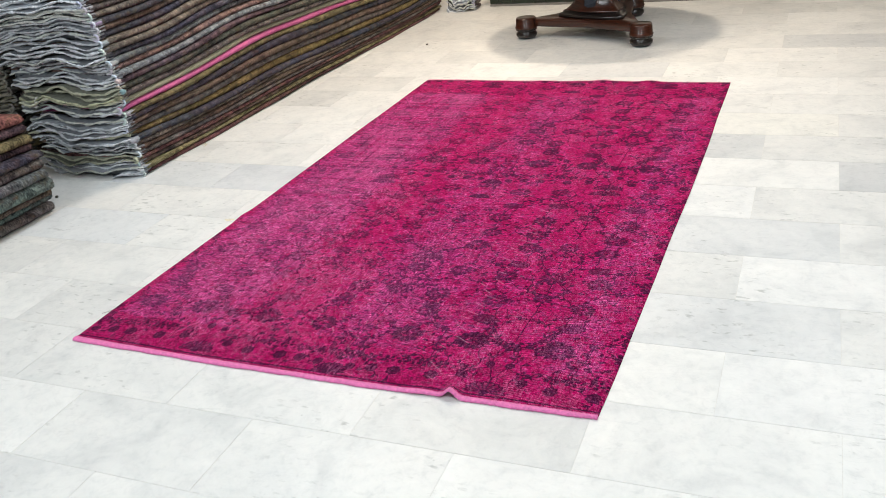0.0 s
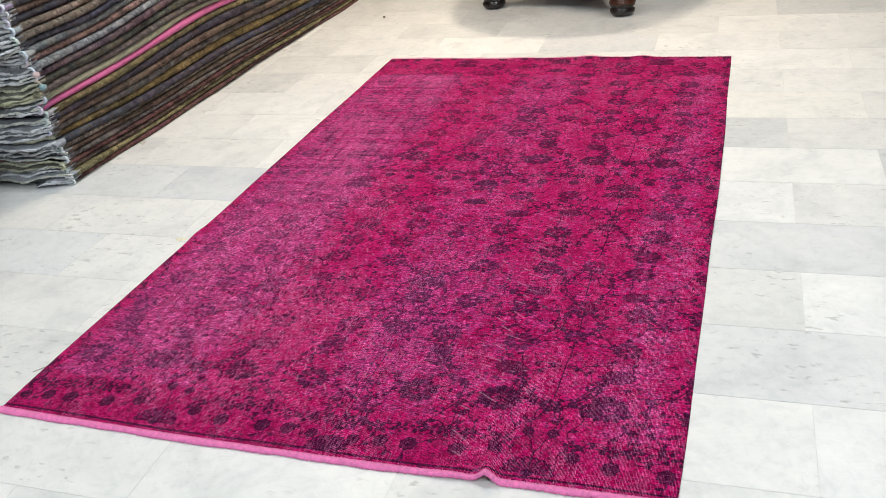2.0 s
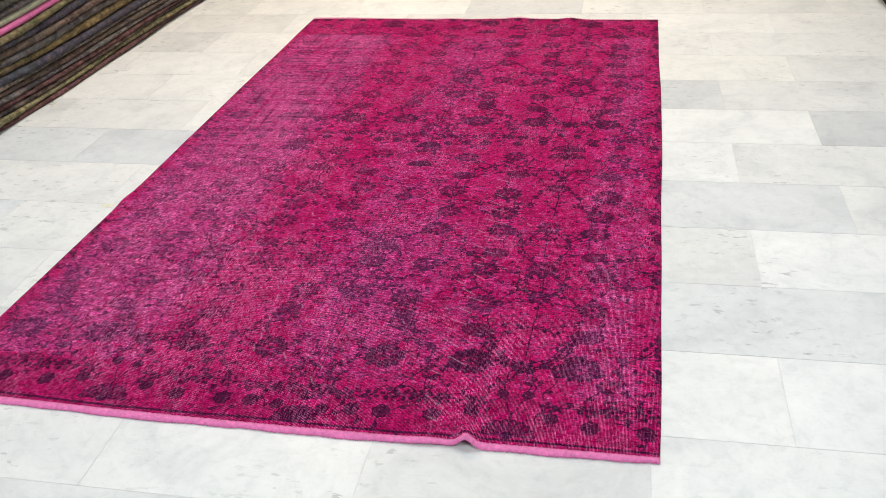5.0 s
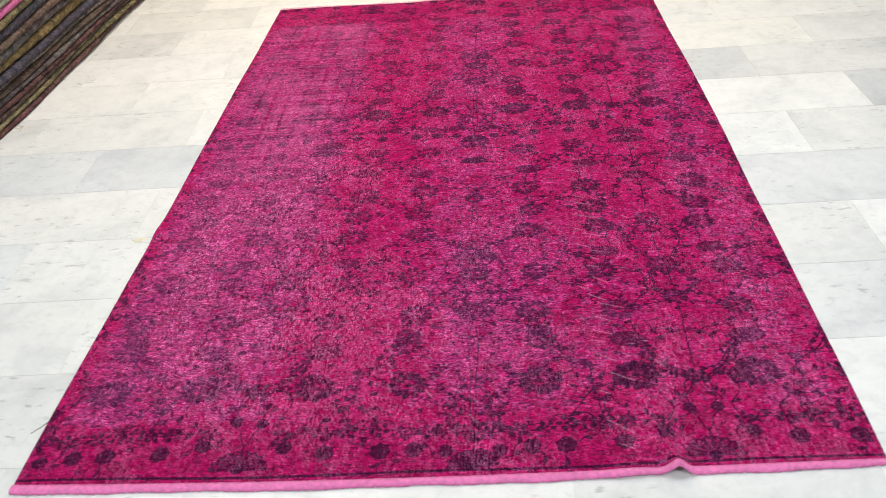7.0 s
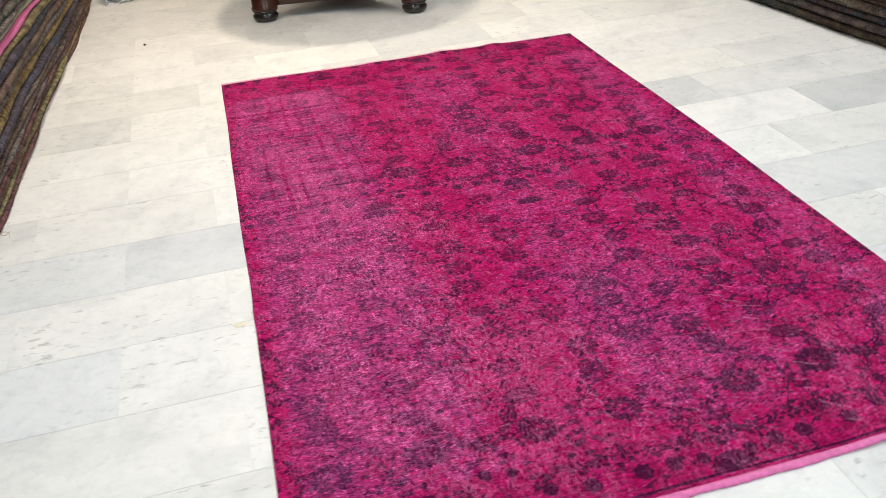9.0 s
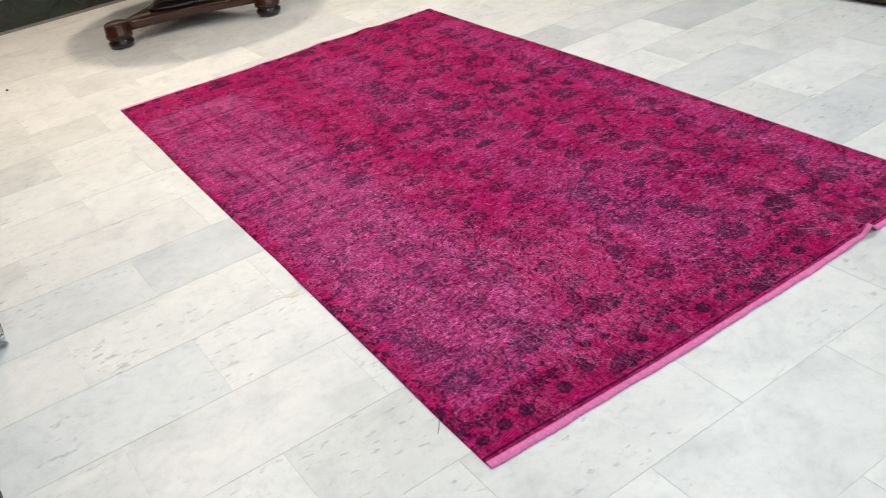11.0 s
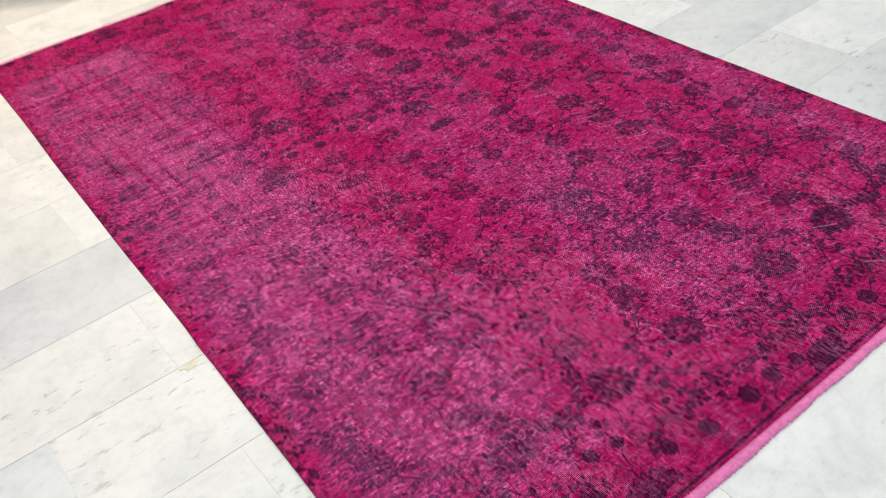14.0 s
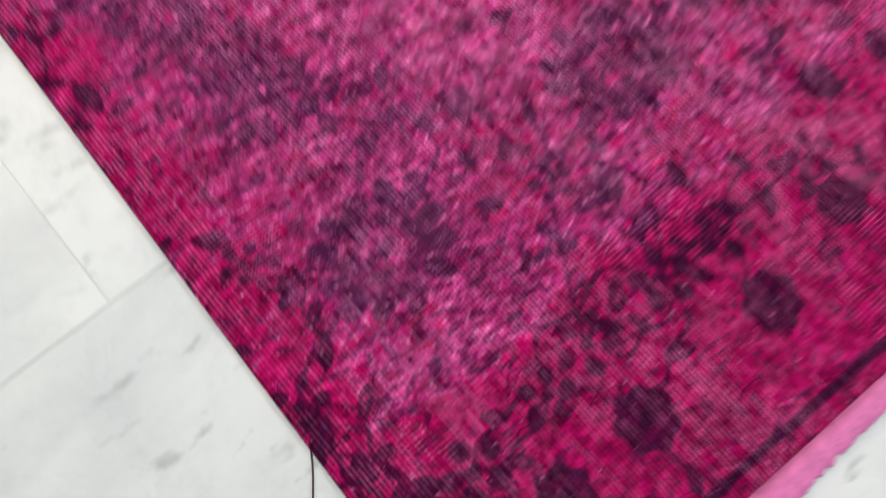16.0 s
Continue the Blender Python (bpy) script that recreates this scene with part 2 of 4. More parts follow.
def pile_material():
    """Folded rugs: the object's colour, mottled, with short ribs and traces of pattern."""
    m, n, l, b = material("folded_pile")
    info = n.new("ShaderNodeObjectInfo")
    off = n.new("ShaderNodeCombineXYZ")
    l.new(maths(n, l, "MULTIPLY", info.outputs["Random"], 53.0), off.inputs[1])
    v = coords(n, l, shift=off.outputs[0])
    patch = noise_tex(n, l, coords(n, l, (1, 1, 1), off.outputs[0]), 16.0, 5, 0.7, 0.8)
    knots = noise_tex(n, l, coords(n, l, (60, 270, 60), off.outputs[0]), 1.0, 2, 0.6)
    patch = maths(n, l, "ADD", maths(n, l, "MULTIPLY", patch, 0.45), maths(n, l, "MULTIPLY", knots, 0.55))
    shade = ramp(n, l, patch, [(0.40, (0.25, 0.25, 0.28)), (0.5, (1.05, 1.02, 1.0)), (0.60, (2.6, 2.45, 2.3))])
    col = mix(n, l, info.outputs["Color"], shade, 1.0, "MULTIPLY")
    hue = noise_tex(n, l, v, 7.0, 3, 0.6)
    other = ramp(n, l, hue, [(0.3, (0.05, 0.06, 0.09)), (0.45, (0.10, 0.05, 0.04)), (0.6, (0.13, 0.11, 0.05)), (0.75, (0.10, 0.10, 0.11))])
    run = noise_tex(n, l, coords(n, l, (1, 1, 1), off.outputs[0]), 1.9, 3, 0.6)
    dyes = ramp(n, l, run, [(0.32, (0.035, 0.045, 0.060)), (0.44, (0.105, 0.095, 0.055)), (0.54, (0.135, 0.055, 0.030)), (0.64, (0.060, 0.028, 0.045)), (0.74, (0.130, 0.120, 0.100))])
    col = mix(n, l, col, mix(n, l, dyes, shade, 1.0, "MULTIPLY"), 0.15)
    col = mix(n, l, col, other, ramp(n, l, noise_tex(n, l, v, 22.0, 4, 0.7), [(0.5, (0, 0, 0)), (0.68, (0.6, 0.6, 0.6))]))
    l.new(col, b.inputs["Base Color"])
    b.inputs["Roughness"].default_value = 0.95
    b.inputs["Specular IOR Level"].default_value = 0.1
    rib = noise_tex(n, l, coords(n, l, (60, 240, 60)), 1.0, 3, 0.6)
    bump(n, l, b, maths(n, l, "ADD", rib, knots), 0.8, 0.005)
    return m


def tint_material(name, rough, scale, amount):
    """The object's own colour with fibre noise."""
    m, n, l, b = material(name)
    info = n.new("ShaderNodeObjectInfo")
    v = coords(n, l)
    f = noise_tex(n, l, v, scale, 5, 0.7)
    shade = ramp(n, l, f, [(0.25, (1 - amount,) * 3), (0.7, (1.0, 1.0, 1.0))])
    l.new(mix(n, l, info.outputs["Color"], shade, 1.0, "MULTIPLY"), b.inputs["Base Color"])
    b.inputs["Roughness"].default_value = rough
    bump(n, l, b, noise_tex(n, l, v, scale * 3, 3), 0.5, 0.003)
    return m


def green_stone_material():
    m, n, l, b = material("green_stone")
    v = coords(n, l)
    g = noise_tex(n, l, v, 3.0, 8, 0.65, 2.0)
    col = ramp(n, l, g, [(0.3, (0.007, 0.012, 0.008)), (0.55, (0.014, 0.024, 0.015)), (0.75, (0.035, 0.050, 0.032))])
    l.new(col, b.inputs["Base Color"])
    b.inputs["Roughness"].default_value = 0.25
    return m


MARBLE = marble_material()
GROUT = plain_material("grout", (0.70, 0.69, 0.66), 0.9, 20)
PLASTER = plain_material("plaster", (0.74, 0.72, 0.68), 0.9, 3, 0.05)
GREEN = green_stone_material()
OVERDYED = overdyed_material()
PILE = pile_material()
FELT = tint_material("smooth_pile", 0.95, 70.0, 0.5)
FRINGE = tint_material("fringe", 0.95, 60.0, 0.45)
BINDING = tint_material("binding", 0.9, 90.0, 0.4)
MAHOGANY = wood_material("mahogany", (0.018, 0.0055, 0.003), (0.078, 0.021, 0.0095))
EBONY = wood_material("ebonised_wood", (0.006, 0.005, 0.005), (0.02, 0.014, 0.012))
INLAY = plain_material("inlay", (0.02, 0.03, 0.045), 0.3, 30, 0.3)
SKIRT = plain_material("grey_skirting", (0.22, 0.21, 0.20), 0.5, 8, 0.15)
TRIM = plain_material("pale_trim", (0.55, 0.53, 0.48), 0.5, 8, 0.1)


# ---- mesh helpers ----
def mesh_from(name, verts, faces, mat, smooth=True):
    me = bpy.data.meshes.new(name)
    me.from_pydata([tuple(map(float, v)) for v in verts], [], faces)
    me.materials.append(mat)
    if smooth:
        me.polygons.foreach_set("use_smooth", [True] * len(me.polygons))
    me.update()
    return me


def part(name, verts, faces, mat, parent=None, label="", smooth=True, colour=None):
    ob = new(name, mesh_from(name, verts, faces, mat, smooth))
    ob.parent = parent
    if label:
        tagged(ob, label)
    if colour:
        ob.color = (*colour, 1)
    return ob


def box_geo(x0, x1, y0, y1, z0, z1, bevel=0.0):
    bm = bmesh.new()
    bmesh.ops.create_cube(bm, size=1, matrix=Matrix.Translation(((x0 + x1) / 2, (y0 + y1) / 2, (z0 + z1) / 2)) @ Matrix.Diagonal((x1 - x0, y1 - y0, z1 - z0, 1)))
    if bevel:
        bmesh.ops.bevel(bm, geom=bm.edges[:], offset=bevel, segments=2, affect="EDGES")
    v = [tuple(p.co) for p in bm.verts]
    bm.verts.index_update()
    f = [[p.index for p in face.verts] for face in bm.faces]
    bm.free()
    return v, f


def lathe(profile, cx=0.0, cy=0.0, steps=32):
    """Turn a list of (radius, height) round an upright axis; closed at both ends."""
    v, f = [], []
    for r, z in profile:
        v += [(cx + r * math.cos(2 * math.pi * k / steps), cy + r * math.sin(2 * math.pi * k / steps), z) for k in range(steps)]
    for i in range(len(profile) - 1):
        for k in range(steps):
            a, c = i * steps + k, i * steps + (k + 1) % steps
            f.append((a, c, c + steps, a + steps))
    f += [tuple(range(steps))[::-1], tuple(range((len(profile) - 1) * steps, len(profile) * steps))]
    return v, f


def loft(rings):
    """Join rings of equal length, one above another, with caps."""
    k = len(rings[0])
    v = [p for r in rings for p in r]
    f = []
    for i in range(len(rings) - 1):
        for j in range(k):
            a, c = i * k + j, i * k + (j + 1) % k
            f.append((a, c, c + k, a + k))
    f += [tuple(range(k))[::-1], tuple(range((len(rings) - 1) * k, len(rings) * k))]
    return v, f


# ---- room ----
X0, X1, Y0, Y1, H = -4.2, 5.6, -4.0, 5.95, 2.85
floor = part("floor", *box_geo(X0, X1, Y0, Y1, -0.12, -0.0012), GROUT, smooth=False)
tagged(floor, "polished white-grey marble floor in staggered rectangular tiles", "floor", kind="structure")
for name, bx in (("wall_west", (X0 - 0.2, X0, Y0 - 0.2, Y1 + 0.2)), ("wall_east", (X1, X1 + 0.2, Y0 - 0.2, Y1 + 0.2)),
                 ("wall_south", (X0, X1, Y0 - 0.2, Y0)), ("wall_north", (X0, X1, Y1 + 0.03, Y1 + 0.23))):
    w = part(name, *box_geo(*bx, -0.12, H), PLASTER, smooth=False)
    tagged(w, "plain off-white plastered shop wall", "wall", kind="structure")
ceiling = part("ceiling", *box_geo(X0 - 0.2, X1 + 0.2, Y0 - 0.2, Y1 + 0.23, H, H + 0.2), PLASTER, smooth=False)
tagged(ceiling, "plain white ceiling", "ceiling", kind="structure")
platform = part("display_platform", *box_geo(-0.27, X1 - 0.4, 5.145, 5.80, 0.0, 0.214), GROUT, smooth=False)
tagged(platform, "low display platform faced in dark green polished stone", "platform")
gx = -0.27
for k in range(6):
    wdt = 0.11 if k == 0 else 0.98
    part("panel", *box_geo(gx + 0.002, gx + wdt - 0.002, 5.128, 5.144, 0.020, 0.200, 0.002), GREEN, platform, smooth=False)
    gx += wdt
part("skirting", *box_geo(-0.27, gx, 5.124, 5.144, 0.0, 0.018, 0.003), SKIRT, platform, "pale grey stone strip at the foot", smooth=False)
part("top_slab", *box_geo(-0.28, X1 - 0.4, 5.115, 5.81, 0.215, 0.235, 0.004), TRIM, platform, "pale stone edge slab", smooth=False)


# ---- tripod pedestal table ----
def pedestal_table(cx, cy):
    base = new("pedestal_table")
    tagged(base, "round mahogany pedestal table on a three-lobed base with bun feet", "table")
    feet = [math.radians(a) for a in (193.5, 313.5, 73.5)]
    R = 0.505

    def outline(scale, pinch, z, bowed=False):
        ring = []
        for k in range(72):
            a = 2 * math.pi * k / 72
            near = min(abs((a - t + math.pi) % (2 * math.pi) - math.pi) for t in feet)
            c = near / (math.pi / 3)
            r = R * (1 - c) ** 1.7 + pinch * (1 - (1 - c) ** 1.7)
            if bowed:
                r = 0.5 * R / math.cos(math.pi / 3 - near) * (1 - 0.17 * math.sin(c * math.pi / 2))
            ring.append((cx + scale * r * math.cos(a), cy + scale * r * math.sin(a), z))
        return ring
    part("platform", *loft([outline(0.97, 0.205, 0.080, True), outline(1.0, 0.214, 0.086, True), outline(1.0, 0.214, 0.124, True), outline(0.98, 0.208, 0.131, True)]), MAHOGANY, base)
    for t in feet:
        fx, fy = cx + R * math.cos(t), cy + R * math.sin(t)
        foot = part("foot", *lathe([(0.070, 0.066), (0.076, 0.070), (0.078, 0.078), (0.072, 0.086), (0.070, 0.135), (0.066, 0.142), (0.02, 0.143)], fx, fy), MAHOGANY, base)
        part("bun", *lathe([(0.035, 0.0), (0.058, 0.004), (0.072, 0.020), (0.074, 0.034), (0.062, 0.048), (0.060, 0.054), (0.074, 0.060), (0.074, 0.0655), (0.03, 0.066)], fx, fy), EBONY, foot, "dark ebonised bun foot")
    part("plinth", *loft([outline(0.56, 0.315, 0.132), outline(0.56, 0.315, 0.150), outline(0.545, 0.306, 0.154), outline(0.50, 0.285, 0.158), outline(0.49, 0.280, 0.1725)]), EBONY, base, "stepped ebonised plinth")

    def tri(r, z, soft=0.55):
        ring = []
        for k in range(48):
            a = 2 * math.pi * k / 48
            near = min(abs((a - t + math.pi) % (2 * math.pi) - math.pi) for t in feet)
            flat = 0.5 / math.cos(math.pi / 3 - near)
            ring.append((cx + r * (soft * flat + (1 - soft) * 0.72) * 2 * 0.72 * math.cos(a), cy + r * (soft * flat + (1 - soft) * 0.72) * 2 * 0.72 * math.sin(a), z))
        return ring
    shaft = [(0.190, 0.173), (0.182, 0.180), (0.163, 0.197), (0.146, 0.217), (0.130, 0.245), (0.119, 0.28), (0.111, 0.33), (0.107, 0.42), (0.114, 0.58), (0.16, 0.66), (0.24, 0.69)]
    part("column", *loft([tri(r, z) for r, z in shaft]), MAHOGANY, base)
    for t in feet:
        a = t + math.pi / 3
        d, s = (math.cos(a), math.sin(a)), (-math.sin(a), math.cos(a))
        pts = [(-0.042, 0.232), (-0.038, 0.208), (-0.015, 0.200), (0.015, 0.200), (0.038, 0.208), (0.042, 0.232), (0.036, 0.5), (0.0, 0.55), (-0.036, 0.5)]
        zs, rs_ = [q[1] for q in shaft], [q[0] for q in shaft]
        vv = []
        for o in (-0.02, 0.003):
            for w, z in pts:
                q = float(np.interp(z, zs, rs_)) * 0.8625 + o
                vv.append((cx + d[0] * q + s[0] * w, cy + d[1] * q + s[1] * w, z))
        k = len(pts)
        ff = [tuple(range(k, 2 * k)), tuple(range(k))[::-1]] + [(i, (i + 1) % k, k + (i + 1) % k, k + i) for i in range(k)]
        part("inlay", vv, ff, INLAY, base, "dark shield-shaped inlay", smooth=False)
    part("tabletop", *lathe([(0.10, 0.69), (0.50, 0.69), (0.53, 0.70), (0.535, 0.72), (0.565, 0.735), (0.575, 0.75), (0.565, 0.765), (0.55, 0.77), (0.1, 0.771)], cx, cy, 64), MAHOGANY, base)
    return base


pedestal_table(0.85, 4.19)


# ---- stacks of folded rugs ----
PALE = (0.68, 0.74, 0.83)


def settle(z, y, amount):
    """How the layers of the tall stack sag and swell along its length."""
    if not amount:
        return z + z * (0.035 * math.sin(1.35 * y + 0.6) + 0.02 * math.sin(3.3 * y))
    g = 1 - 0.36 * (1 - math.exp(-(y - 1.4) / 1.9))
    k = 1 + 0.55 * math.sin(min(1.0, max(0.0, (y - 1.4) / 3.7)) * math.pi) ** 0.8
    wave = z * (0.026 * math.sin(2.3 * y + 1.2) + 0.016 * math.sin(5.1 * y + 4 * z)) * min(1.0, max(0.0, (y - 1.4) / 0.5))
    return min(z, 0.19) * g + max(0, min(z, 0.33) - 0.19) * k + max(0, z - 0.33) + 0.006 * math.sin(2.6 * y + 3 * z) + wave


def folded_rug(x_face, depth, y0, y1, z0, h, colour, seed, side=1, wool=None, fringe=PALE, plies=2, lean=0.0, label="", group="", skew=0.0466, swell=0):
    """A rug folded lengthwise: rounded fold towards +x (side 1) or -x (side -1), ply ends and fringe towards -y."""
    rnd = random.Random(seed)
    ph = [rnd.uniform(0, 6.28) for _ in range(6)]
    n = 56

    def face(y):
        return x_face + side * lean + skew * (y - y0) + 0.006 * math.sin(3.1 * y + ph[0]) + 0.004 * math.sin(9.0 * y + ph[1])

    def lift(y):
        return settle(z0, y, swell) - z0

    def thick(y):
        return (settle(z0 + h, y, swell) - settle(z0, y, swell)) * (1 + 0.05 * math.sin(5.0 * y + ph[2]))
    nose = [(-0.9, 0.02), (-0.50, 0.0), (-0.24, 0.05), (-0.07, 0.22), (0.0, 0.5), (-0.07, 0.78), (-0.24, 0.95), (-0.50, 1.0), (-0.9, 0.98)]
    rings = []
    for k in range(n + 1):
        y = y0 + (y1 - y0) * k / n
        t = thick(y)
        ring = [(face(y) - side * depth, y, z0 + lift(y) + 0.02 * t), (face(y) - side * depth, y, z0 + lift(y) + t * 0.98)]
        ring += [(face(y) + side * h * 1.6 * a + side * 0.003 * math.sin(40 * y + 9 * b + ph[3]), y, z0 + lift(y) + t * b) for a, b in reversed(nose)]
        rings.append(ring)
    v, f = loft(rings)
    if side > 0:
        f = [q[::-1] for q in f]
    rug = part("folded_rug", v, f, wool or PILE, None, label or "folded patterned wool rug in a stack", colour=colour)
    tagged(rug, "", "rug", group)
    # ragged pale edge of each ply at the near end; neighbours wave together
    def wave_at(u, z):
        return 0.017 * math.sin(6.0 * u + 7.0 * z + 0.7) + 0.011 * math.sin(13.0 * u + 15.0 * z) * (0.3 + u)
    for p in range(plies):
        zc = z0 + lift(y0) + h * (p + 0.5) / plies
        m = 150
        out = 0.030 + 0.024 * math.sin(31.0 * zc + 1.0) + rnd.uniform(-0.018, 0.030)
        a1, a2, short = rnd.uniform(0, 6.28), rnd.uniform(0, 6.28), rnd.choice((0.0, 0.0, 0.04, 0.10)) * depth
        droop = rnd.uniform(-0.004, 0.010) + 0.25 * max(0.0, out - 0.03)
        body, cord = [], []
        for k in range(m + 1):
            u = k / m
            x = face(y0) - side * (0.002 + u * (depth - 0.004 - short))
            ends = min(1.0, 7 * u + 0.12)
            wob = (wave_at(u, zc) + 0.004 * math.sin(23 * u + a1)) * ends
            th = h / plies * 0.36
            yo = y0 - out * min(1.0, 0.35 + 5 * u) * (0.75 + 0.25 * math.sin(5 * u + a2)) - 0.006 * math.sin(19 * u + a1) - rnd.uniform(0, 0.004)
            zt = zc + wob - droop * ends
            body.append([(x, y0 + 0.03, zc - th * 0.9), (x, y0 - 0.004, zc - th + wob * 0.5), (x, yo, zt - th * 0.8), (x, yo, zt + th * 0.8),
                         (x, y0 - 0.004, zc + th + wob * 0.5), (x, y0 + 0.03, zc + th * 0.9)])
            r = h / plies * 0.38 * (0.80 + 0.3 * math.sin(41 * u + a2)) + rnd.uniform(-0.0010, 0.0024)
            cord.append([(x + rnd.uniform(-0.0015, 0.0015), yo + 0.9 * r * math.cos(q * 1.0472) + rnd.uniform(-0.0070, 0.0015), zt + r * math.sin(q * 1.0472) + rnd.uniform(-0.0024, 0.0024)) for q in range(6)])
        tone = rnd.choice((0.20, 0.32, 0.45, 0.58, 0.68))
        bv, bf = loft(body)
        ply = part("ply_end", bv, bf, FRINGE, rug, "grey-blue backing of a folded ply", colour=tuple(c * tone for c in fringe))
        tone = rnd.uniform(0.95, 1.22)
        warm = rnd.choice((0.0, 0.0, 0.0, 0.06))
        cv, cf = loft(cord)
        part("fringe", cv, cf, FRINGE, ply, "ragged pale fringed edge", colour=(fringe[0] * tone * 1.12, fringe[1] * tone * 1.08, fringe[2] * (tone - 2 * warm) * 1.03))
    if plies > 1 and rnd.random() < 0.75:
        # pale fuzzy edge that runs round the fold from one ply to the next
        big, zc, yn = h * rnd.uniform(0.34, 0.58), z0 + lift(y0) + h * 0.5, y0 - rnd.uniform(0.012, 0.040)
        xc, turn = face(y0) - side * rnd.uniform(0.004, 0.020), rnd.uniform(-0.3, 0.3)
        rings = []
        for k in range(19):
            a = -2.1 + 4.2 * k / 18 + turn
            cx, cz = xc + side * big * 1.15 * math.cos(a), zc + big * math.sin(a)
            rings.append([(cx + 0.0048 * math.cos(q * 1.0472) * side * math.cos(a) + rnd.uniform(-0.0016, 0.0016), yn + 0.006 * math.sin(q * 1.0472) + rnd.uniform(-0.003, 0.002),
                           cz + 0.0048 * math.cos(q * 1.0472) * math.sin(a) + rnd.uniform(-0.0016, 0.0016)) for q in range(6)])
        cv, cf = loft(rings)
        part("fold_edge", cv, cf, FRINGE, rug, "pale fuzzy edge round the fold", colour=tuple(min(1.0, c * rnd.uniform(1.0, 1.2)) for c in fringe))
    if plies > 1 and rnd.random() < 0.2:
        # a corner that has curled into a little roll
        r0, xc, zc = rnd.uniform(0.009, 0.015), face(y0) + side * rnd.uniform(-0.016, 0.006), z0 + lift(y0) + h * 0.5
        yn = y0 - rnd.uniform(0.02, 0.045)
        rings = []
        for y, q in ((y0 + 0.02, 0.9), (yn, 1.0), (yn - 0.004, 0.85), (yn, 0.55), (y0 + 0.015, 0.5)):
            rings.append([(xc + r0 * q * math.cos(k * 0.5236) + rnd.uniform(-0.001, 0.001), y + rnd.uniform(-0.003, 0.003), zc + 0.8 * r0 * q * math.sin(k * 0.5236) + rnd.uniform(-0.0025, 0.0025)) for k in range(12)])
        cv, cf = loft(rings)
        part("curled_corner", cv, cf[:-2], FRINGE, rug, "curled pale corner", colour=tuple(c * rnd.uniform(0.42, 0.60) for c in fringe))
    rug.update_tag()
    return rug


OLIVE, MUSTARD, BROWN, MAROON, NAVY = (0.085, 0.080, 0.045), (0.11, 0.088, 0.042), (0.058, 0.045, 0.040), (0.060, 0.030, 0.034), (0.028, 0.034, 0.052)
GREY, SLATE, TAUPE, FOREST = (0.065, 0.064, 0.068), (0.075, 0.088, 0.102), (0.105, 0.095, 0.086), (0.042, 0.052, 0.046)
ROSE, PLUM, PINK, KHAKI = (0.115, 0.080, 0.078), (0.042, 0.032, 0.042), (0.50, 0.115, 0.27), (0.105, 0.105, 0.075)
MAIN = [MAROON, OLIVE, BROWN, MAROON, GREY, BROWN, TAUPE, NAVY, MUSTARD, GREY, BROWN, NAVY, OLIVE, PINK, KHAKI, GREY, FOREST, PLUM, SLATE, ROSE, SLATE, NAVY,
        TAUPE, TAUPE, NAVY, BROWN, NAVY, TAUPE, GREY, BROWN, TAUPE]
zz = 0.004
rs = random.Random(5)
for i, col in enumerate(MAIN):
    hh = 0.030 if col is PINK else rs.uniform(0.022, 0.028) if i < 13 else rs.uniform(0.025, 0.035)
    # lit: the stack's brightness by height, put into the rug colours
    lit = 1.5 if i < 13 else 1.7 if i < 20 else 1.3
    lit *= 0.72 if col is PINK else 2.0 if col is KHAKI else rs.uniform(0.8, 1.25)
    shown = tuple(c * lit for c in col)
    ln = -0.004 * rs.random() - 0.045 * max(0, zz - 0.05) / 0.8 - (0.05 * max(0, zz - 0.45) / 0.4)
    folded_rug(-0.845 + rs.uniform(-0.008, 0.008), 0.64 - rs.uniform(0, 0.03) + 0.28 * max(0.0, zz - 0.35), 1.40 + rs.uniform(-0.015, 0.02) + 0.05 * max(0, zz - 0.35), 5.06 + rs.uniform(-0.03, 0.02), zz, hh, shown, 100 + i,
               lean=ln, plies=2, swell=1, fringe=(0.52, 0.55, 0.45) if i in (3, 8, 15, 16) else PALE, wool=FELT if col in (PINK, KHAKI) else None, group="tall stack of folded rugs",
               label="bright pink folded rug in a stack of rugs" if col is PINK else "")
    zz += hh + 0.0005
TEAL, SALMON = (0.060, 0.090, 0.092), (0.17, 0.068, 0.066)
SMALL = [GREY, TEAL, BROWN, TEAL, SLATE, GREY, NAVY, PLUM, OLIVE, PLUM, SALMON]
zz = 0.004
for i, col in enumerate(SMALL):
    hh = 0.058 if i == 3 else rs.uniform(0.034, 0.046)
    jut = (0.0, -0.03, 0.0, 0.035, 0.02, -0.005, 0.01, -0.02, 0.015, -0.01, 0.02)[i]
    folded_rug(-1.05 + jut, 0.55, 0.15 - 0.5 * abs(jut), 0.95 + rs.uniform(-0.05, 0.02), zz, hh, tuple(1.25 * c for c in col), 200 + i, lean=0.05 * min(zz, 0.2) / 0.2 - 0.5 * max(0, zz - 0.2), plies=2 if i in (3, 7) else 1,
               fringe=(0.25, 0.36, 0.37) if col is TEAL else (0.22, 0.25, 0.26), skew=0.05, group="low stack of folded rugs",
               label="teal folded wool rug in a low stack" if col is TEAL else "salmon folded wool rug on a low stack" if col is SALMON else "dark folded wool rug in a low stack")
    zz += hh
zz = 0.004
for i in range(16):
    col = (BROWN, OLIVE, GREY, TAUPE, FOREST)[i % 5]
    folded_rug(-1.74, 0.6, 1.55, 4.9, zz, 0.045, col, 300 + i, plies=2, fringe=(0.30, 0.29, 0.25), group="back stack of folded rugs", label="dull brown folded wool rug in a stack")
    zz += 0.0455
zz = 0.012
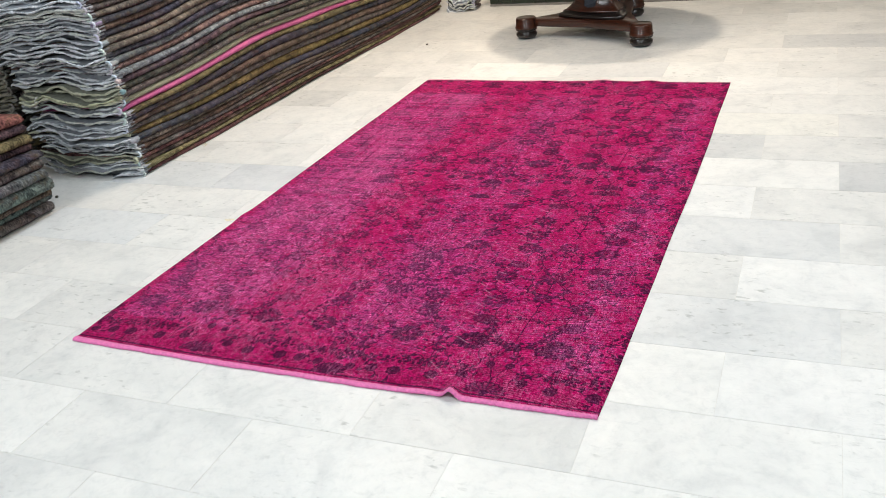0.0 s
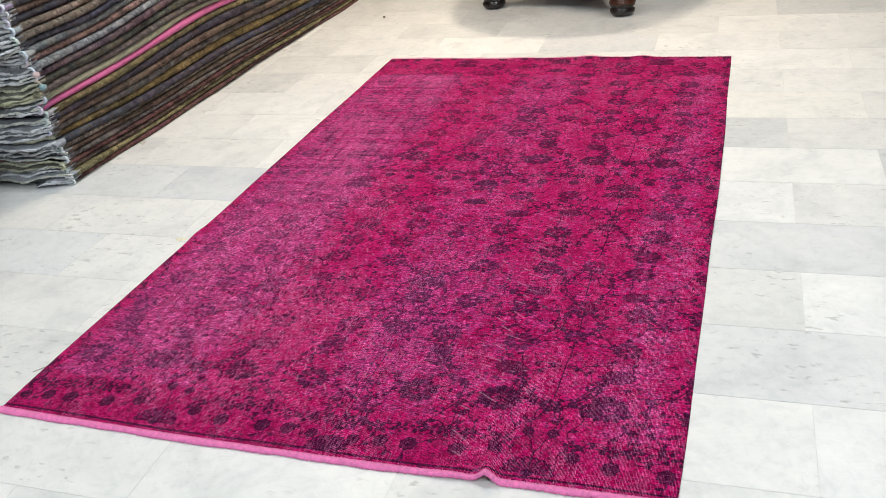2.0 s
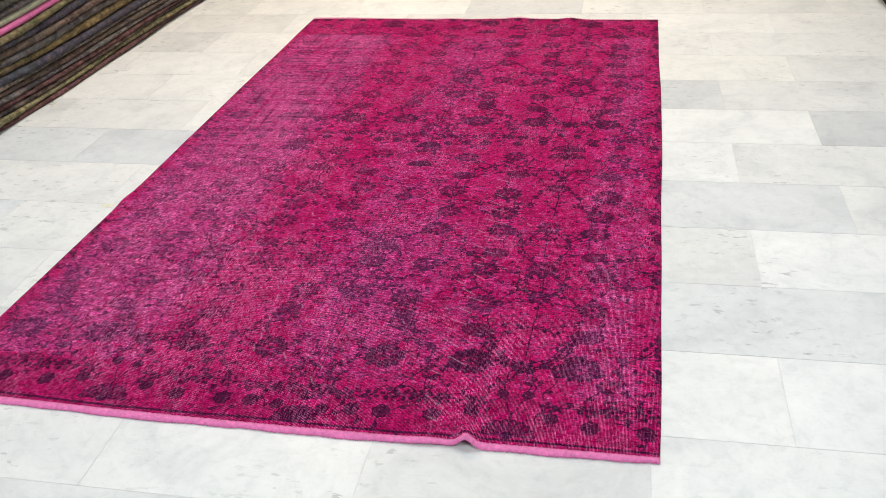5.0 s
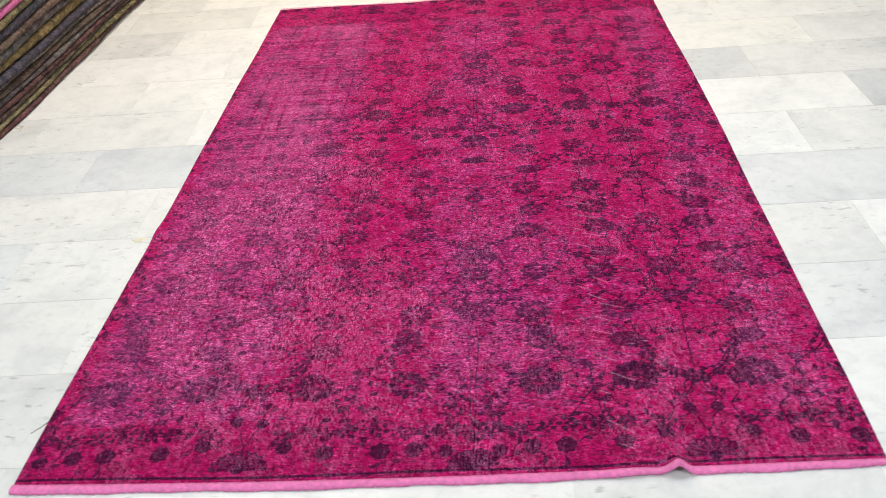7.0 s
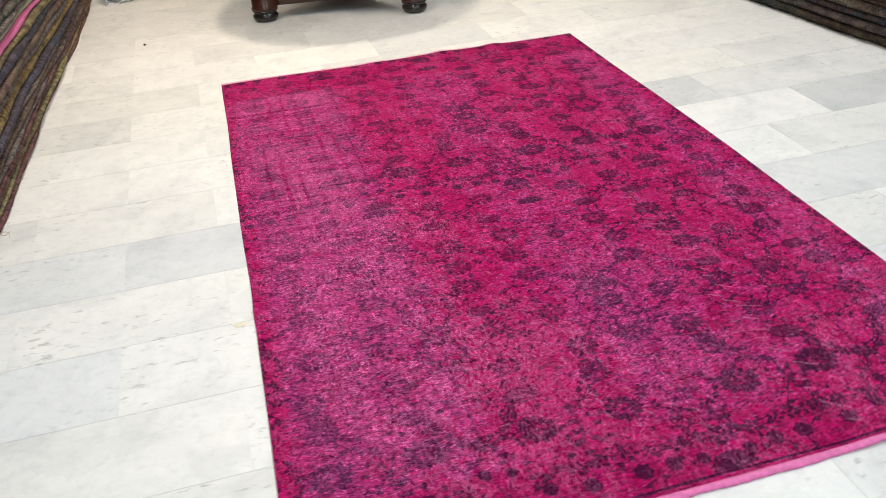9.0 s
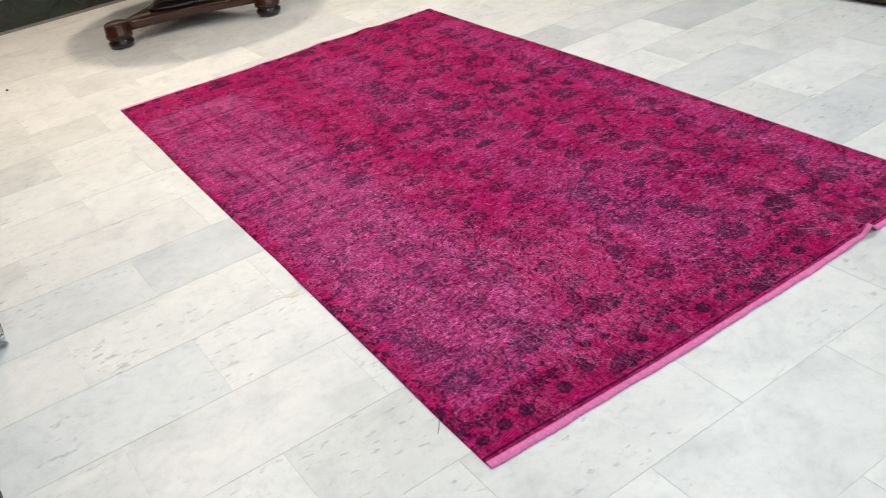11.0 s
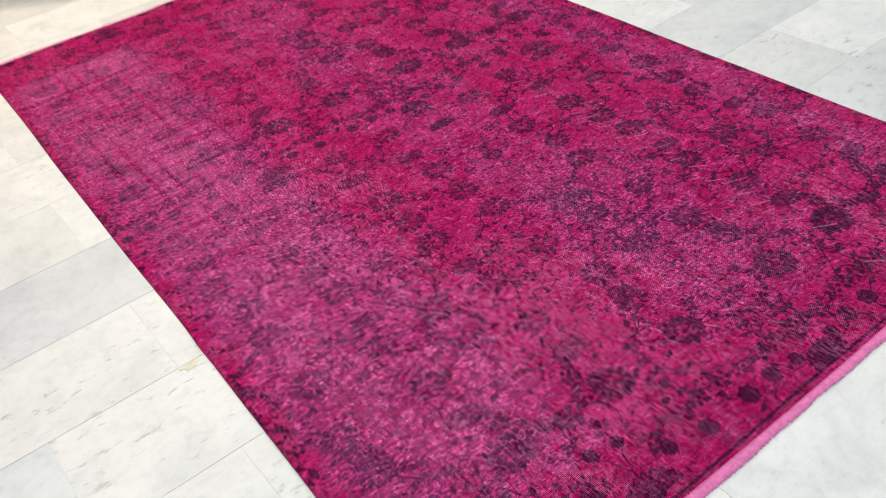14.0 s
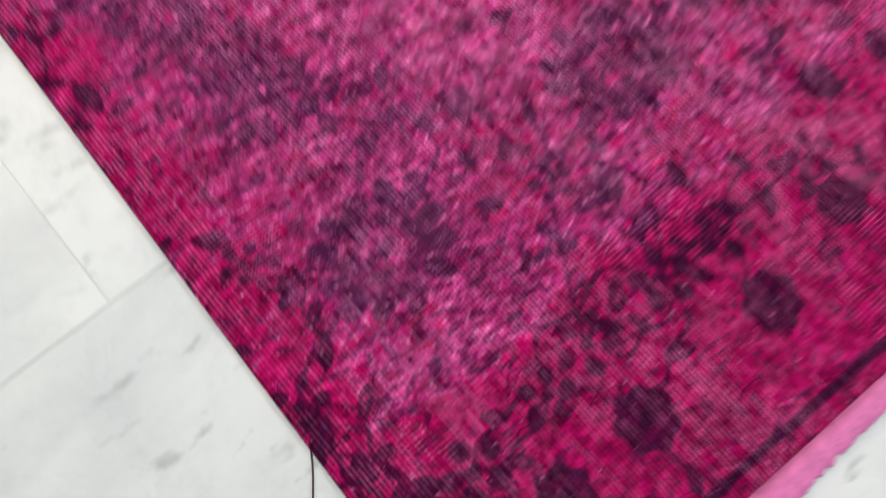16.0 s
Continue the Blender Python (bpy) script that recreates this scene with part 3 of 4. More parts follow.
for i in range(20):
    col = (FOREST, GREY, NAVY, TAUPE, MAROON, BROWN, PLUM, OLIVE)[i % 8]
    hh = rs.uniform(0.034, 0.045)
    # lowest rug coloured near black to stand in for the shadow gap at the floor
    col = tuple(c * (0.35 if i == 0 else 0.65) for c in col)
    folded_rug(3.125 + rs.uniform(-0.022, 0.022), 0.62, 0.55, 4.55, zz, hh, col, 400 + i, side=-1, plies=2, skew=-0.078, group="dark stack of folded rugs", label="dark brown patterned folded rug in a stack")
    zz += hh + 0.0005

for i in range(3):
    folded_rug(-0.36, 0.24, 5.02, 5.14, 0.004 + 0.03 * i, 0.029, GREY, 500 + i, plies=2, skew=0.0, group="small stack by the platform", label="small grey folded rug with fringe by the platform")
zz = 0.2365
for i in range(6):
    r = folded_rug(-5.17 - rs.uniform(0, 0.015), 0.5, 0.05, 3.3, 0.0, 0.035, (SLATE, TAUPE, NAVY, BROWN, GREY, OLIVE)[i], 520 + i, plies=2, skew=0.0, group="rugs on the platform", label="folded wool rug lying on the stone platform")
    r.matrix_world = pose(0, 0, zz, 0, 0, -90)
    zz += 0.0355


def loose_thread(points, radius, colour, label):
    secs = []
    for k, (x, y, z) in enumerate(points):
        secs.append([(x + radius * math.cos(q * 1.2566), y + radius * math.sin(q * 1.2566) * 0.6, z + radius * (1 + math.sin(q * 1.2566))) for q in range(5)])
    v, f = loft(secs)
    tagged(part("loose_thread", v, f, BINDING, None, label, colour=colour), "", "thread")


loose_thread([(-0.026 - 0.046 * t + 0.010 * math.sin(3.0 * t), 0.258 - 0.085 * t, 0.0002) for t in [k / 14 for k in range(15)]], 0.0007, (0.10, 0.06, 0.07), "dark loose wool thread on the marble floor")
loose_thread([(-0.800 + 0.016 * math.cos(t), 1.80 + 0.030 * math.sin(t) + 0.012 * t, 0.0002) for t in [k * 0.4 for k in range(15)]], 0.0012, (0.62, 0.55, 0.42), "pale curled thread on the floor by the stack")


def wool_tuft(x, y, z, r, colour, label, seed):
    """A frayed lump of wool: a squashed, spiky ball."""
    rnd = random.Random(seed)
    bm = bmesh.new()
    bmesh.ops.create_icosphere(bm, subdivisions=3, radius=r)
    for p in bm.verts:
        p.co *= rnd.uniform(0.72, 1.2)
        p.co.z *= 0.8
    bm.verts.index_update()
    v = [(x + p.co.x, y + p.co.y, z + p.co.z) for p in bm.verts]
    f = [[p.index for p in q.verts] for q in bm.faces]
    bm.free()
    tagged(part("wool_tuft", v, f, FRINGE, None, label, colour=colour), "", "wool")


wool_tuft(-0.836, 1.380, 0.438, 0.015, (0.30, 0.48, 0.52), "frayed teal wool tuft on the stack's edge", 1)
wool_tuft(-0.848, 1.380, 0.490, 0.015, (0.66, 0.55, 0.56), "frayed pinkish wool tuft on the stack's edge", 2)
wool_tuft(-1.133, 1.074, 0.0050, 0.007, (0.10, 0.09, 0.08), "dark wool crumb on the marble floor", 3)
wool_tuft(-0.336, 3.905, 0.0050, 0.007, (0.12, 0.10, 0.09), "dark wool crumb on the marble floor", 4)
# a small paper tag between the plies
PAPER = plain_material("paper", (0.80, 0.80, 0.80), 0.8, 40, 0.04)
tv, tf = box_geo(-0.013, 0.013, -0.0006, 0.0006, -0.024, 0.024, 0.0004)
tv = [(x * (0.55 if z > 0 else 1.0) - 1.363, y + 1.333 + 0.5 * z, z + 0.392) for x, y, z in tv]
tagged(part("paper_tag", tv, tf, PAPER, None, "small white paper tag hanging from the stacked rugs", smooth=False), "", "tag")


# ---- the overdyed rug ----
RW, RL, RT = 1.80, 3.00, 0.007
CORNER = [Vector((-0.044, 0.010)), Vector((1.763, -0.010)), Vector((1.822, 3.002)), Vector((0.025, 3.028))]
STEP = 0.00225
# the woven design: one half repeat, mirrored about the axes across the rug and repeated along it
AXES, REPEAT = (0.47, 1.475), 1.447
ROSETTES = [(0.135, 0.275, 0.060), (0.352, 0.275, 0.060), (0.345, 0.418, 0.046), (0.145, 0.520, 0.050), (0.358, 0.535, 0.052), (0.0, 0.560, 0.040), (0.500, 0.540, 0.048),
            (0.160, 0.690, 0.048), (0.335, 0.705, 0.052), (0.0, 0.700, 0.055), (0.497, 0.700, 0.046), (0.140, 0.910, 0.054), (0.342, 0.908, 0.052), (0.0, 0.935, 0.045),
            (0.147, 1.017, 0.050), (0.328, 1.020, 0.048), (0.158, 1.148, 0.056), (0.348, 1.155, 0.056), (0.180, 1.428, 0.048), (0.350, 1.412, 0.052), (0.495, 1.470, 0.046),
            (0.010, 1.190, 0.036), (0.500, 1.100, 0.034)]
OVALS = [(0.140, 0.403, 0.040, 0.026), (0.350, 0.455, 0.030, 0.020), (0.140, 0.780, 0.034, 0.022), (0.335, 1.270, 0.038, 0.024), (0.150, 1.290, 0.036, 0.024), (0.470, 0.790, 0.030, 0.021)]
FANS = [(0.0, 0.030, 0.068, 0.060), (0.505, 0.032, 0.050, 0.050), (0.0, 1.420, 0.070, 0.056), (0.505, 1.330, 0.048, 0.044)]
ROUNDELS = [(0.090, 0.094, 0.020), (0.180, 0.078, 0.023), (0.300, 0.078, 0.024), (0.372, 0.078, 0.022), (0.440, 0.070, 0.018), (0.030, 0.165, 0.016), (0.205, 0.205, 0.010)]
STARS = [(0.080, 0.130, 0.022), (0.168, 0.132, 0.024), (0.225, 0.136, 0.026), (0.295, 0.138, 0.026), (0.338, 0.130, 0.022), (0.404, 0.126, 0.026), (0.476, 0.122, 0.022),
         (0.0, 0.262, 0.028), (0.055, 0.286, 0.020), (0.233, 0.235, 0.018), (0.236, 0.316, 0.018), (0.279, 0.343, 0.014), (0.095, 0.360, 0.022), (0.237, 0.640, 0.020),
         (0.066, 0.620, 0.018), (0.250, 0.790, 0.020), (0.070, 0.830, 0.020), (0.430, 0.850, 0.020), (0.240, 1.080, 0.020), (0.070, 1.080, 0.018), (0.420, 1.220, 0.022),
         (0.245, 1.350, 0.022), (0.075, 1.330, 0.018), (0.430, 0.330, 0.018), (0.460, 0.230, 0.022), (0.430, 0.620, 0.018)]


def rug_fields(nx, ny):
    """Woven pattern and abrasion over the rug: arrays of ny rows by nx columns."""
    X, Y = np.meshgrid(np.linspace(0, RW, nx), np.linspace(0, RL, ny))
    ink = np.zeros((ny, nx))
    rnd = random.Random(11)

    def window(cx, cy, r):
        i0, i1 = max(0, int((cx - r) / RW * nx)), min(nx, int((cx + r) / RW * nx) + 2)
        j0, j1 = max(0, int((cy - r) / RL * ny)), min(ny, int((cy + r) / RL * ny) + 2)
        return slice(j0, max(j0, j1)), slice(i0, max(i0, i1))

    def stamp(w, val):
        ink[w] = np.maximum(ink[w], val)

    def soft(d, edge=0.0032):
        return np.clip(0.5 - d / edge, 0, 1)

    def petal(cx, cy, length, width, turn, fill):
        w = window(cx, cy, length * 0.6)
        c, s = math.cos(turn), math.sin(turn)
        dx, dy = X[w] - cx, Y[w] - cy
        q = np.hypot((dx * c + dy * s) / length * 2, (-dx * s + dy * c) / width * 2)
        stamp(w, soft((q - 1) * width / 2) * fill)

    def rosette(cx, cy, r, petals, turn, fill):
        """Two rings of petals round a pale heart with a dark eye."""
        w = window(cx, cy, r * 1.1)
        dx, dy = X[w] - cx, (Y[w] - cy) / 0.86
        q, a = np.hypot(dx, dy), np.arctan2(dy, dx)
        stamp(w, soft(q - r * (0.90 + 0.07 * np.cos(petals * (a - turn)))) * 0.44 * fill)
        for k in range(petals):
            t = turn + 2 * math.pi * k / petals
            f, t, o = fill * rnd.uniform(0.60, 1.05), t + rnd.uniform(-0.12, 0.12), rnd.uniform(0.66, 0.80)
            petal(cx + o * r * math.cos(t), cy + 0.86 * o * r * math.sin(t), 0.44 * r, rnd.uniform(2.7, 3.6) * r / petals, t + rnd.uniform(-0.3, 0.3), f)
            if k % 2:
                petal(cx + 0.40 * r * math.cos(t), cy + 0.35 * r * math.sin(t), 0.24 * r, 0.20 * r, t, f * 0.9)
        ink[w] *= 1 - 0.6 * soft(np.abs(q - 0.26 * r) - 0.0030)
        stamp(w, soft(q - 0.08 * r) * fill)

    def oval(cx, cy, a, b, tilt, fill):
        """A serrated leaf-shaped flower with a hatched inside."""
        w = window(cx, cy, a * 1.3)
        c, s = math.cos(tilt), math.sin(tilt)
        dx, dy = X[w] - cx, Y[w] - cy
        u, v = (dx * c + dy * s) / a, (-dx * s + dy * c) / b
        q, t = np.hypot(u, v), np.arctan2(v, u)
        rim = 1 + 0.07 * np.cos(14 * t)
        stamp(w, soft((q - rim) * b) * 0.55 * fill)
        stamp(w, soft((np.abs(q - rim) * b) - 0.0018) * fill)
        stamp(w, soft(np.abs(np.sin(9 * u)) * a / 9 - 0.0012) * (q < 0.8) * fill)

    def fan(cx, cy, a, b, fill):
        w = window(cx, cy, a * 1.2)
        u, v = (X[w] - cx) / a, (Y[w] - cy) / b
        q, t = np.hypot(u, v), np.arctan2(v, u)
        up = (v > -0.12)
        rim = 0.94 + 0.06 * np.cos(18 * t)
        stamp(w, soft((q - rim) * b) * up * 0.40 * fill)
        stamp(w, soft(np.abs(np.sin(8 * t)) * q * b / 8 - 0.0019) * (q > 0.30) * (q < rim) * up * fill)
        stamp(w, soft(np.abs(q - rim) * b - 0.0020) * up * fill)
        stamp(w, soft((q - 0.24) * b) * fill)
        stamp(w, soft(np.abs(q - 0.62) * b - 0.0016) * up * 0.8 * fill)

    def roundel(cx, cy, r, turn, fill):
        w = window(cx, cy, r * 1.4)
        q, t = np.hypot(X[w] - cx, Y[w] - cy), np.arctan2(Y[w] - cy, X[w] - cx)
        rim = r * (1 + 0.09 * np.cos(7 * t + turn))
        stamp(w, soft(q - rim) * 0.72 * fill)
        stamp(w, soft(np.abs(q - 0.86 * rim) - 0.0022) * fill)
        stamp(w, soft(q - 0.3 * r) * fill)

    def star(cx, cy, r, turn, fill):
        """A small open blossom: five dark petals that stand round a pale heart."""
        for k in range(5):
            t = turn + 1.2566 * k
            petal(cx + 0.66 * r * math.cos(t), cy + 0.60 * r * math.sin(t), 0.62 * r, 0.50 * r, t + 0.5, fill * rnd.uniform(0.7, 1.1))
        petal(cx, cy, 0.4 * r, 0.36 * r, 0, fill)

    def leaf(cx, cy, length, turn, fat=0.36, fill=0.8):
        w = window(cx, cy, length)
        c, s = math.cos(turn), math.sin(turn)
        dx, dy = X[w] - cx, Y[w] - cy
        a, b = (dx * c + dy * s) / length * 2, (-dx * s + dy * c) / length * 2
        d = np.abs(b) - fat * np.clip(1 - a * a, 0, 1)
        inside = np.where(np.abs(a) < 1.05, 1.0, 0.0)
        stamp(w, inside * soft(d * length / 2) * fill * 0.85)
        stamp(w, inside * soft(np.abs(d * length / 2) - 0.0016) * (0.65 + 0.40 * fill))

    def vine(x0, y0, x1, y1, bend, width=0.0016, leaves=2, fill=1.0):
        length = math.hypot(x1 - x0, y1 - y0)
        steps = max(6, int(length * 1.3 / 0.0032))
        px, py = y0 - y1, x1 - x0
        spots = []
        for k in range(steps + 1):
            t = k / steps
            o = bend * math.sin(math.pi * t) + 0.30 * bend * math.sin(3 * math.pi * t)
            spots.append((x0 + (x1 - x0) * t + px * o, y0 + (y1 - y0) * t + py * o))
        for cx, cy in spots:
            w = window(cx, cy, 0.007)
            stamp(w, soft(np.hypot(X[w] - cx, Y[w] - cy) - width) * fill)
        for k in range(leaves):
            n = int(len(spots) * (k + 0.7) / (leaves + 0.6)) % (len(spots) - 1)
            (cx, cy), (ex, ey) = spots[n], spots[n + 1]
            t = math.atan2(ey - cy, ex - cx) + (0.9 if k % 2 else -0.9)
            leaf(cx + 0.009 * math.cos(t), cy + 0.009 * math.sin(t), rnd.uniform(0.013, 0.024), t, 0.36, fill * rnd.uniform(0.55, 1.0))

    # stems of the half repeat: from, to, bend
    heads = [(u, y) for u, y, r in ROSETTES] + [(u, y) for u, y, r in STARS] + [(q[0], q[1]) for q in OVALS]
    links = []
    for k, (u, y) in enumerate(heads):
        near = sorted((math.hypot(u - p, (y - q) * 0.85), p, q) for p, q in heads if (p, q) != (u, y))
        for d, p, q in near[:3]:
            if d < 0.19 and rnd.random() < 0.8:
                links.append((u, y, p, q, rnd.uniform(-0.38, 0.38), rnd.choice((1, 2, 3))))
    links += [(0.0, 0.070, 0.030, 0.150, 0.10, 0), (0.030, 0.165, 0.0, 0.255, -0.25, 1), (0.0, 0.290, 0.0, 0.450, 0.0, 0), (0.0, 0.450, 0.0, 0.530, 0.05, 2), (0.0, 0.420, 0.075, 0.375, 0.25, 2),
              (0.0, 0.430, 0.090, 0.470, -0.25, 2), (0.060, 0.050, 0.175, 0.135, 0.35, 3), (0.180, 0.100, 0.170, 0.125, 0.1, 0), (0.300, 0.060, 0.285, 0.020, 0.2, 1), (0.300, 0.100, 0.225, 0.130, 0.3, 1),
              (0.372, 0.058, 0.330, 0.022, -0.3, 1), (0.440, 0.050, 0.405, 0.120, 0.3, 2), (0.505, 0.080, 0.476, 0.120, -0.2, 1), (0.225, 0.140, 0.233, 0.225, 0.3, 2), (0.0, 0.740, 0.0, 0.890, 0.0, 3),
              (0.0, 0.985, 0.0, 1.160, 0.04, 4), (0.0, 1.230, 0.0, 1.400, 0.0, 3), (0.0, 1.230, 0.075, 1.320, 0.3, 3), (0.0, 0.740, 0.070, 0.820, -0.3, 3), (0.505, 0.750, 0.505, 0.900, 0.0, 2),
              (0.505, 0.090, 0.505, 0.490, 0.03, 5), (0.505, 0.950, 0.505, 1.060, 0.0, 2), (0.237, 0.535, 0.237, 0.600, 0.65, 0), (0.237, 0.600, 0.237, 0.535, 0.65, 0)]
    # small leaves and buds that fill the ground between the heads
    taken = [(u, y, r + 0.010) for u, y, r in ROSETTES + STARS + ROUNDELS] + [(u, y, p) for u, y, p, q in OVALS + FANS]
    crumbs, buds = [], []
    while len(crumbs) < 95 or len(buds) < 36:
        u, y = rnd.uniform(0.0, 0.505), rnd.uniform(0.17, REPEAT)
        if all(math.hypot(u - p, y - q) > r for p, q, r in taken):
            if len(buds) < 36:
                r = rnd.uniform(0.009, 0.014)
                buds.append((u, y, r, rnd.uniform(0, 6)))
                taken.append((u, y, 2.4 * r))
            else:
                crumbs.append((u, y, rnd.uniform(0.010, 0.021), rnd.uniform(0, 3.14), rnd.uniform(0.26, 0.5), rnd.uniform(0.5, 0.95)))
                taken.append((u, y, 0.012))
    for axis in AXES:
        for side in (-1, 1):
            for lap in range(3):
                def put(u, y):
                    x, yy = axis + side * u, y + lap * REPEAT
                    return x + 0.006 * math.sin(7.1 * yy + 3 * axis), yy + 0.006 * math.sin(5.3 * x + 2.0 * lap + side)
                worn = (0.80, 0.98)[axis > 1]
                for u, y, r in ROSETTES:
                    if u == 0 and side > 0:
                        continue
                    strong = 1.25 if abs(y - 0.275) < 0.01 else 0.98
                    rosette(*put(u, y), r * rnd.uniform(0.86, 1.0), (11, 13, 12, 9)[int(100 * u + 100 * y) % 4], 0.26 * side + 5 * u, worn * strong)
                for u, y, p, q in OVALS:
                    oval(*put(u, y), p, q, side * 0.12, worn)
                for u, y, p, q in FANS:
                    if (u == 0 and side > 0) or (u > 0.5 and (side > 0) == (axis > 1)):
                        continue
                    fan(*put(u, y), p * 0.9, q * 0.8, 1.05)
                for u, y, r in ROUNDELS:
                    roundel(*put(u, y), r * 0.9, side, 0.95)
                for u, y, r in STARS:
                    star(*put(u, y), r, 0.8 * side + 9 * u, worn)
                for u, y, p, q, bend, leaves in links:
                    x0, y0 = put(u, y)
                    x1, y1 = put(p, q)
                    if (u == p == 0 and side > 0) or (u == p == 0.505 and (side > 0) == (axis > 1)):
                        continue
                    if -0.1 < x0 < RW + 0.1 and y0 < RL + 0.05:
                        vine(x0, y0, x1, y1, bend * side, 0.0016, leaves, 1.15 * worn)
                for u, y, ln, turn, fat, fill in crumbs:
                    leaf(*put(u, y), ln, turn * side, fat, fill)
                for u, y, r, turn in buds:
                    star(*put(u, y), r, turn * side, 0.75 * worn)
    ink[:] = np.maximum(ink, soft(np.abs(Y - 0.017 - 0.002 * np.sin(9 * X)) - 0.0030, 0.004) * 0.95)
    ink[:] = np.maximum(ink, soft(np.abs(Y - RL + 0.016) - 0.0028, 0.004) * 0.8)
    for s in (0.022, RW - 0.022):
        for k in range(20):
            leaf(s + rnd.uniform(-0.014, 0.014), 0.06 + 0.146 * k, rnd.uniform(0.02, 0.034), rnd.uniform(0, 3.14))

    def hill(v, c, half, edge):
        return 1 / (1 + np.exp((np.abs(v - c) - half) / edge))
    field = 1 / (1 + np.exp(-(Y - 0.165) / 0.004)) / (1 + np.exp((Y - 2.735) / 0.006))
    wear = 0.18 + 0.61 * hill(X, 0.265, 0.235, 0.028) + 0.34 * hill(X, 0.96, 0.13, 0.05) + 0.34 * hill(X, 1.68, 0.085, 0.025)
    wear = wear + 0.05 * hill(X, 1.30, 0.16, 0.05) + 0.16 * hill(X, 0.10, 0.04, 0.02)
    wear += 0.12 * hill(X, 0.62, 0.10, 0.06) * hill(Y, 0.55, 0.30, 0.10) + 0.16 * hill(X, 1.02, 0.22, 0.08) * hill(Y, 0.62, 0.22, 0.08)
    wear += 0.10 * hill(X, 0.95, 0.2, 0.06) * hill(Y, 2.45, 0.22, 0.06)
    wear = (wear - 0.05) * (0.12 + 0.88 * field) * (0.40 + 0.60 * hill(X, 0.90, 0.855, 0.008)) + 0.05
    wear -= 0.10 * hill(X, 0.55, 0.35, 0.05) * hill(Y, 0.40, 0.34, 0.10) + 0.16 * hill(X, 0.25, 0.25, 0.04) * hill(Y, 0.50, 0.75, 0.20)
    wear += 0.16 * hill(X, 1.17, 0.24, 0.07) * hill(Y, 0.62, 0.40, 0.06)
    # darker lines crossing in the abraded band, as in a faint plaid
    lines = np.interp(Y, np.arange(0, RL + 0.02, 0.011), np.random.default_rng(4).random(275)[:len(np.arange(0, RL + 0.02, 0.011))])
    across = np.clip((lines - 0.50) * 2.6, 0, 1) * (0.65 + 0.35 * np.sin(9.0 * X + 5.0 * Y))
    along = np.clip(np.sin(2 * np.pi * X / 0.058 + 0.5 * np.sin(4.0 * Y)), 0, 1) ** 3 * (0.6 + 0.4 * np.sin(6 * Y + 20 * X))
    plaid = hill(X, 0.26, 0.20, 0.04) * hill(Y, 1.48, 1.25, 0.010) * (0.30 + 0.70 / (1 + np.exp(-(Y - 1.55) / 0.14)))
    wear += plaid * (0.80 - 0.35 * across - 0.25 * along - wear)
    weave = 0.5 + 0.5 * plaid * np.clip(0.62 - 1.15 * across - 0.8 * along, -0.7, 1) * (0.75 + 0.25 * np.sin(11 * X + 2) * np.sin(3.3 * Y))
    # pulled pale threads: short slanting nicks in the pile, in rows
    nick = np.zeros_like(ink)

    def pull(x, y, a, ln):
        for q in range(int(ln / 0.0025)):
            cx, cy = x + q * 0.0025 * math.cos(a) + rnd.uniform(-0.0015, 0.0015), y + q * 0.0025 * math.sin(a)
            w = window(cx, cy, 0.005)
            nick[w] = np.maximum(nick[w], soft(np.hypot(X[w] - cx, Y[w] - cy) - 0.0010, 0.0028) * rnd.uniform(0.3, 1.0))
    for row in range(3):
        x, y = 0.72 + 0.10 * row, 0.58 - 0.05 * row
        for k in range(8):
            pull(x + rnd.uniform(-0.01, 0.01), y, math.radians(rnd.uniform(95, 150)), rnd.uniform(0.010, 0.034))
            x, y = x + rnd.uniform(-0.01, 0.025), y - rnd.uniform(0.03, 0.07)
            if y < 0.06:
                break
    y = 1.32
    while y > 0.05:
        pull(1.285 + rnd.uniform(-0.03, 0.012), y, math.radians(rnd.uniform(-42, -18)), rnd.uniform(0.025, 0.075))
        y -= rnd.uniform(0.030, 0.075)
    for k in range(150):
        pull(rnd.uniform(0.5, 1.5), rnd.uniform(0.3, 2.6), math.radians(rnd.choice((rnd.uniform(95, 140), rnd.uniform(-15, 15)))), rnd.uniform(0.008, 0.026))
    thin = 0.22 + 0.34 * hill(X, 0.62, 0.30, 0.08) * hill(Y, 0.42, 0.26, 0.08) + 0.16 * hill(Y, 0.10, 0.14, 0.04) * hill(X, 1.35, 0.45, 0.08)
    thin += 0.45 * hill(X, 0.34, 0.26, 0.05) * hill(Y, 0.9, 0.6, 0.12) + 0.25 * hill(X, 1.70, 0.08, 0.03) * hill(Y, 0.4, 0.35, 0.1)
    return X, Y, ink, wear, thin, nick, weave


def rug_height(X, Y):
    z = RT + 0.0016 * np.sin(5.3 * X + 1.0) * np.sin(3.1 * Y)
    z = z + 0.024 * np.exp(-((X - 1.385 + 0.10 * Y) / 0.020) ** 2) * np.exp(-Y / 0.07)
    z = z + 0.004 * np.exp(-((X - 1.30) / 0.05) ** 2) * np.exp(-Y / 0.10)
    far = np.exp(-(RL - Y) / 0.05)
    z = z + far * (0.008 * np.exp(-((X - 1.37) / 0.05) ** 2) + 0.006 * np.exp(-((X - 1.10) / 0.06) ** 2) + 0.004 * np.exp(-((X - 0.75) / 0.05) ** 2))
    z = z + 0.004 * np.exp(-(X / 0.03) ** 2) * np.exp(-((Y - 0.99) / 0.05) ** 2)
    return z


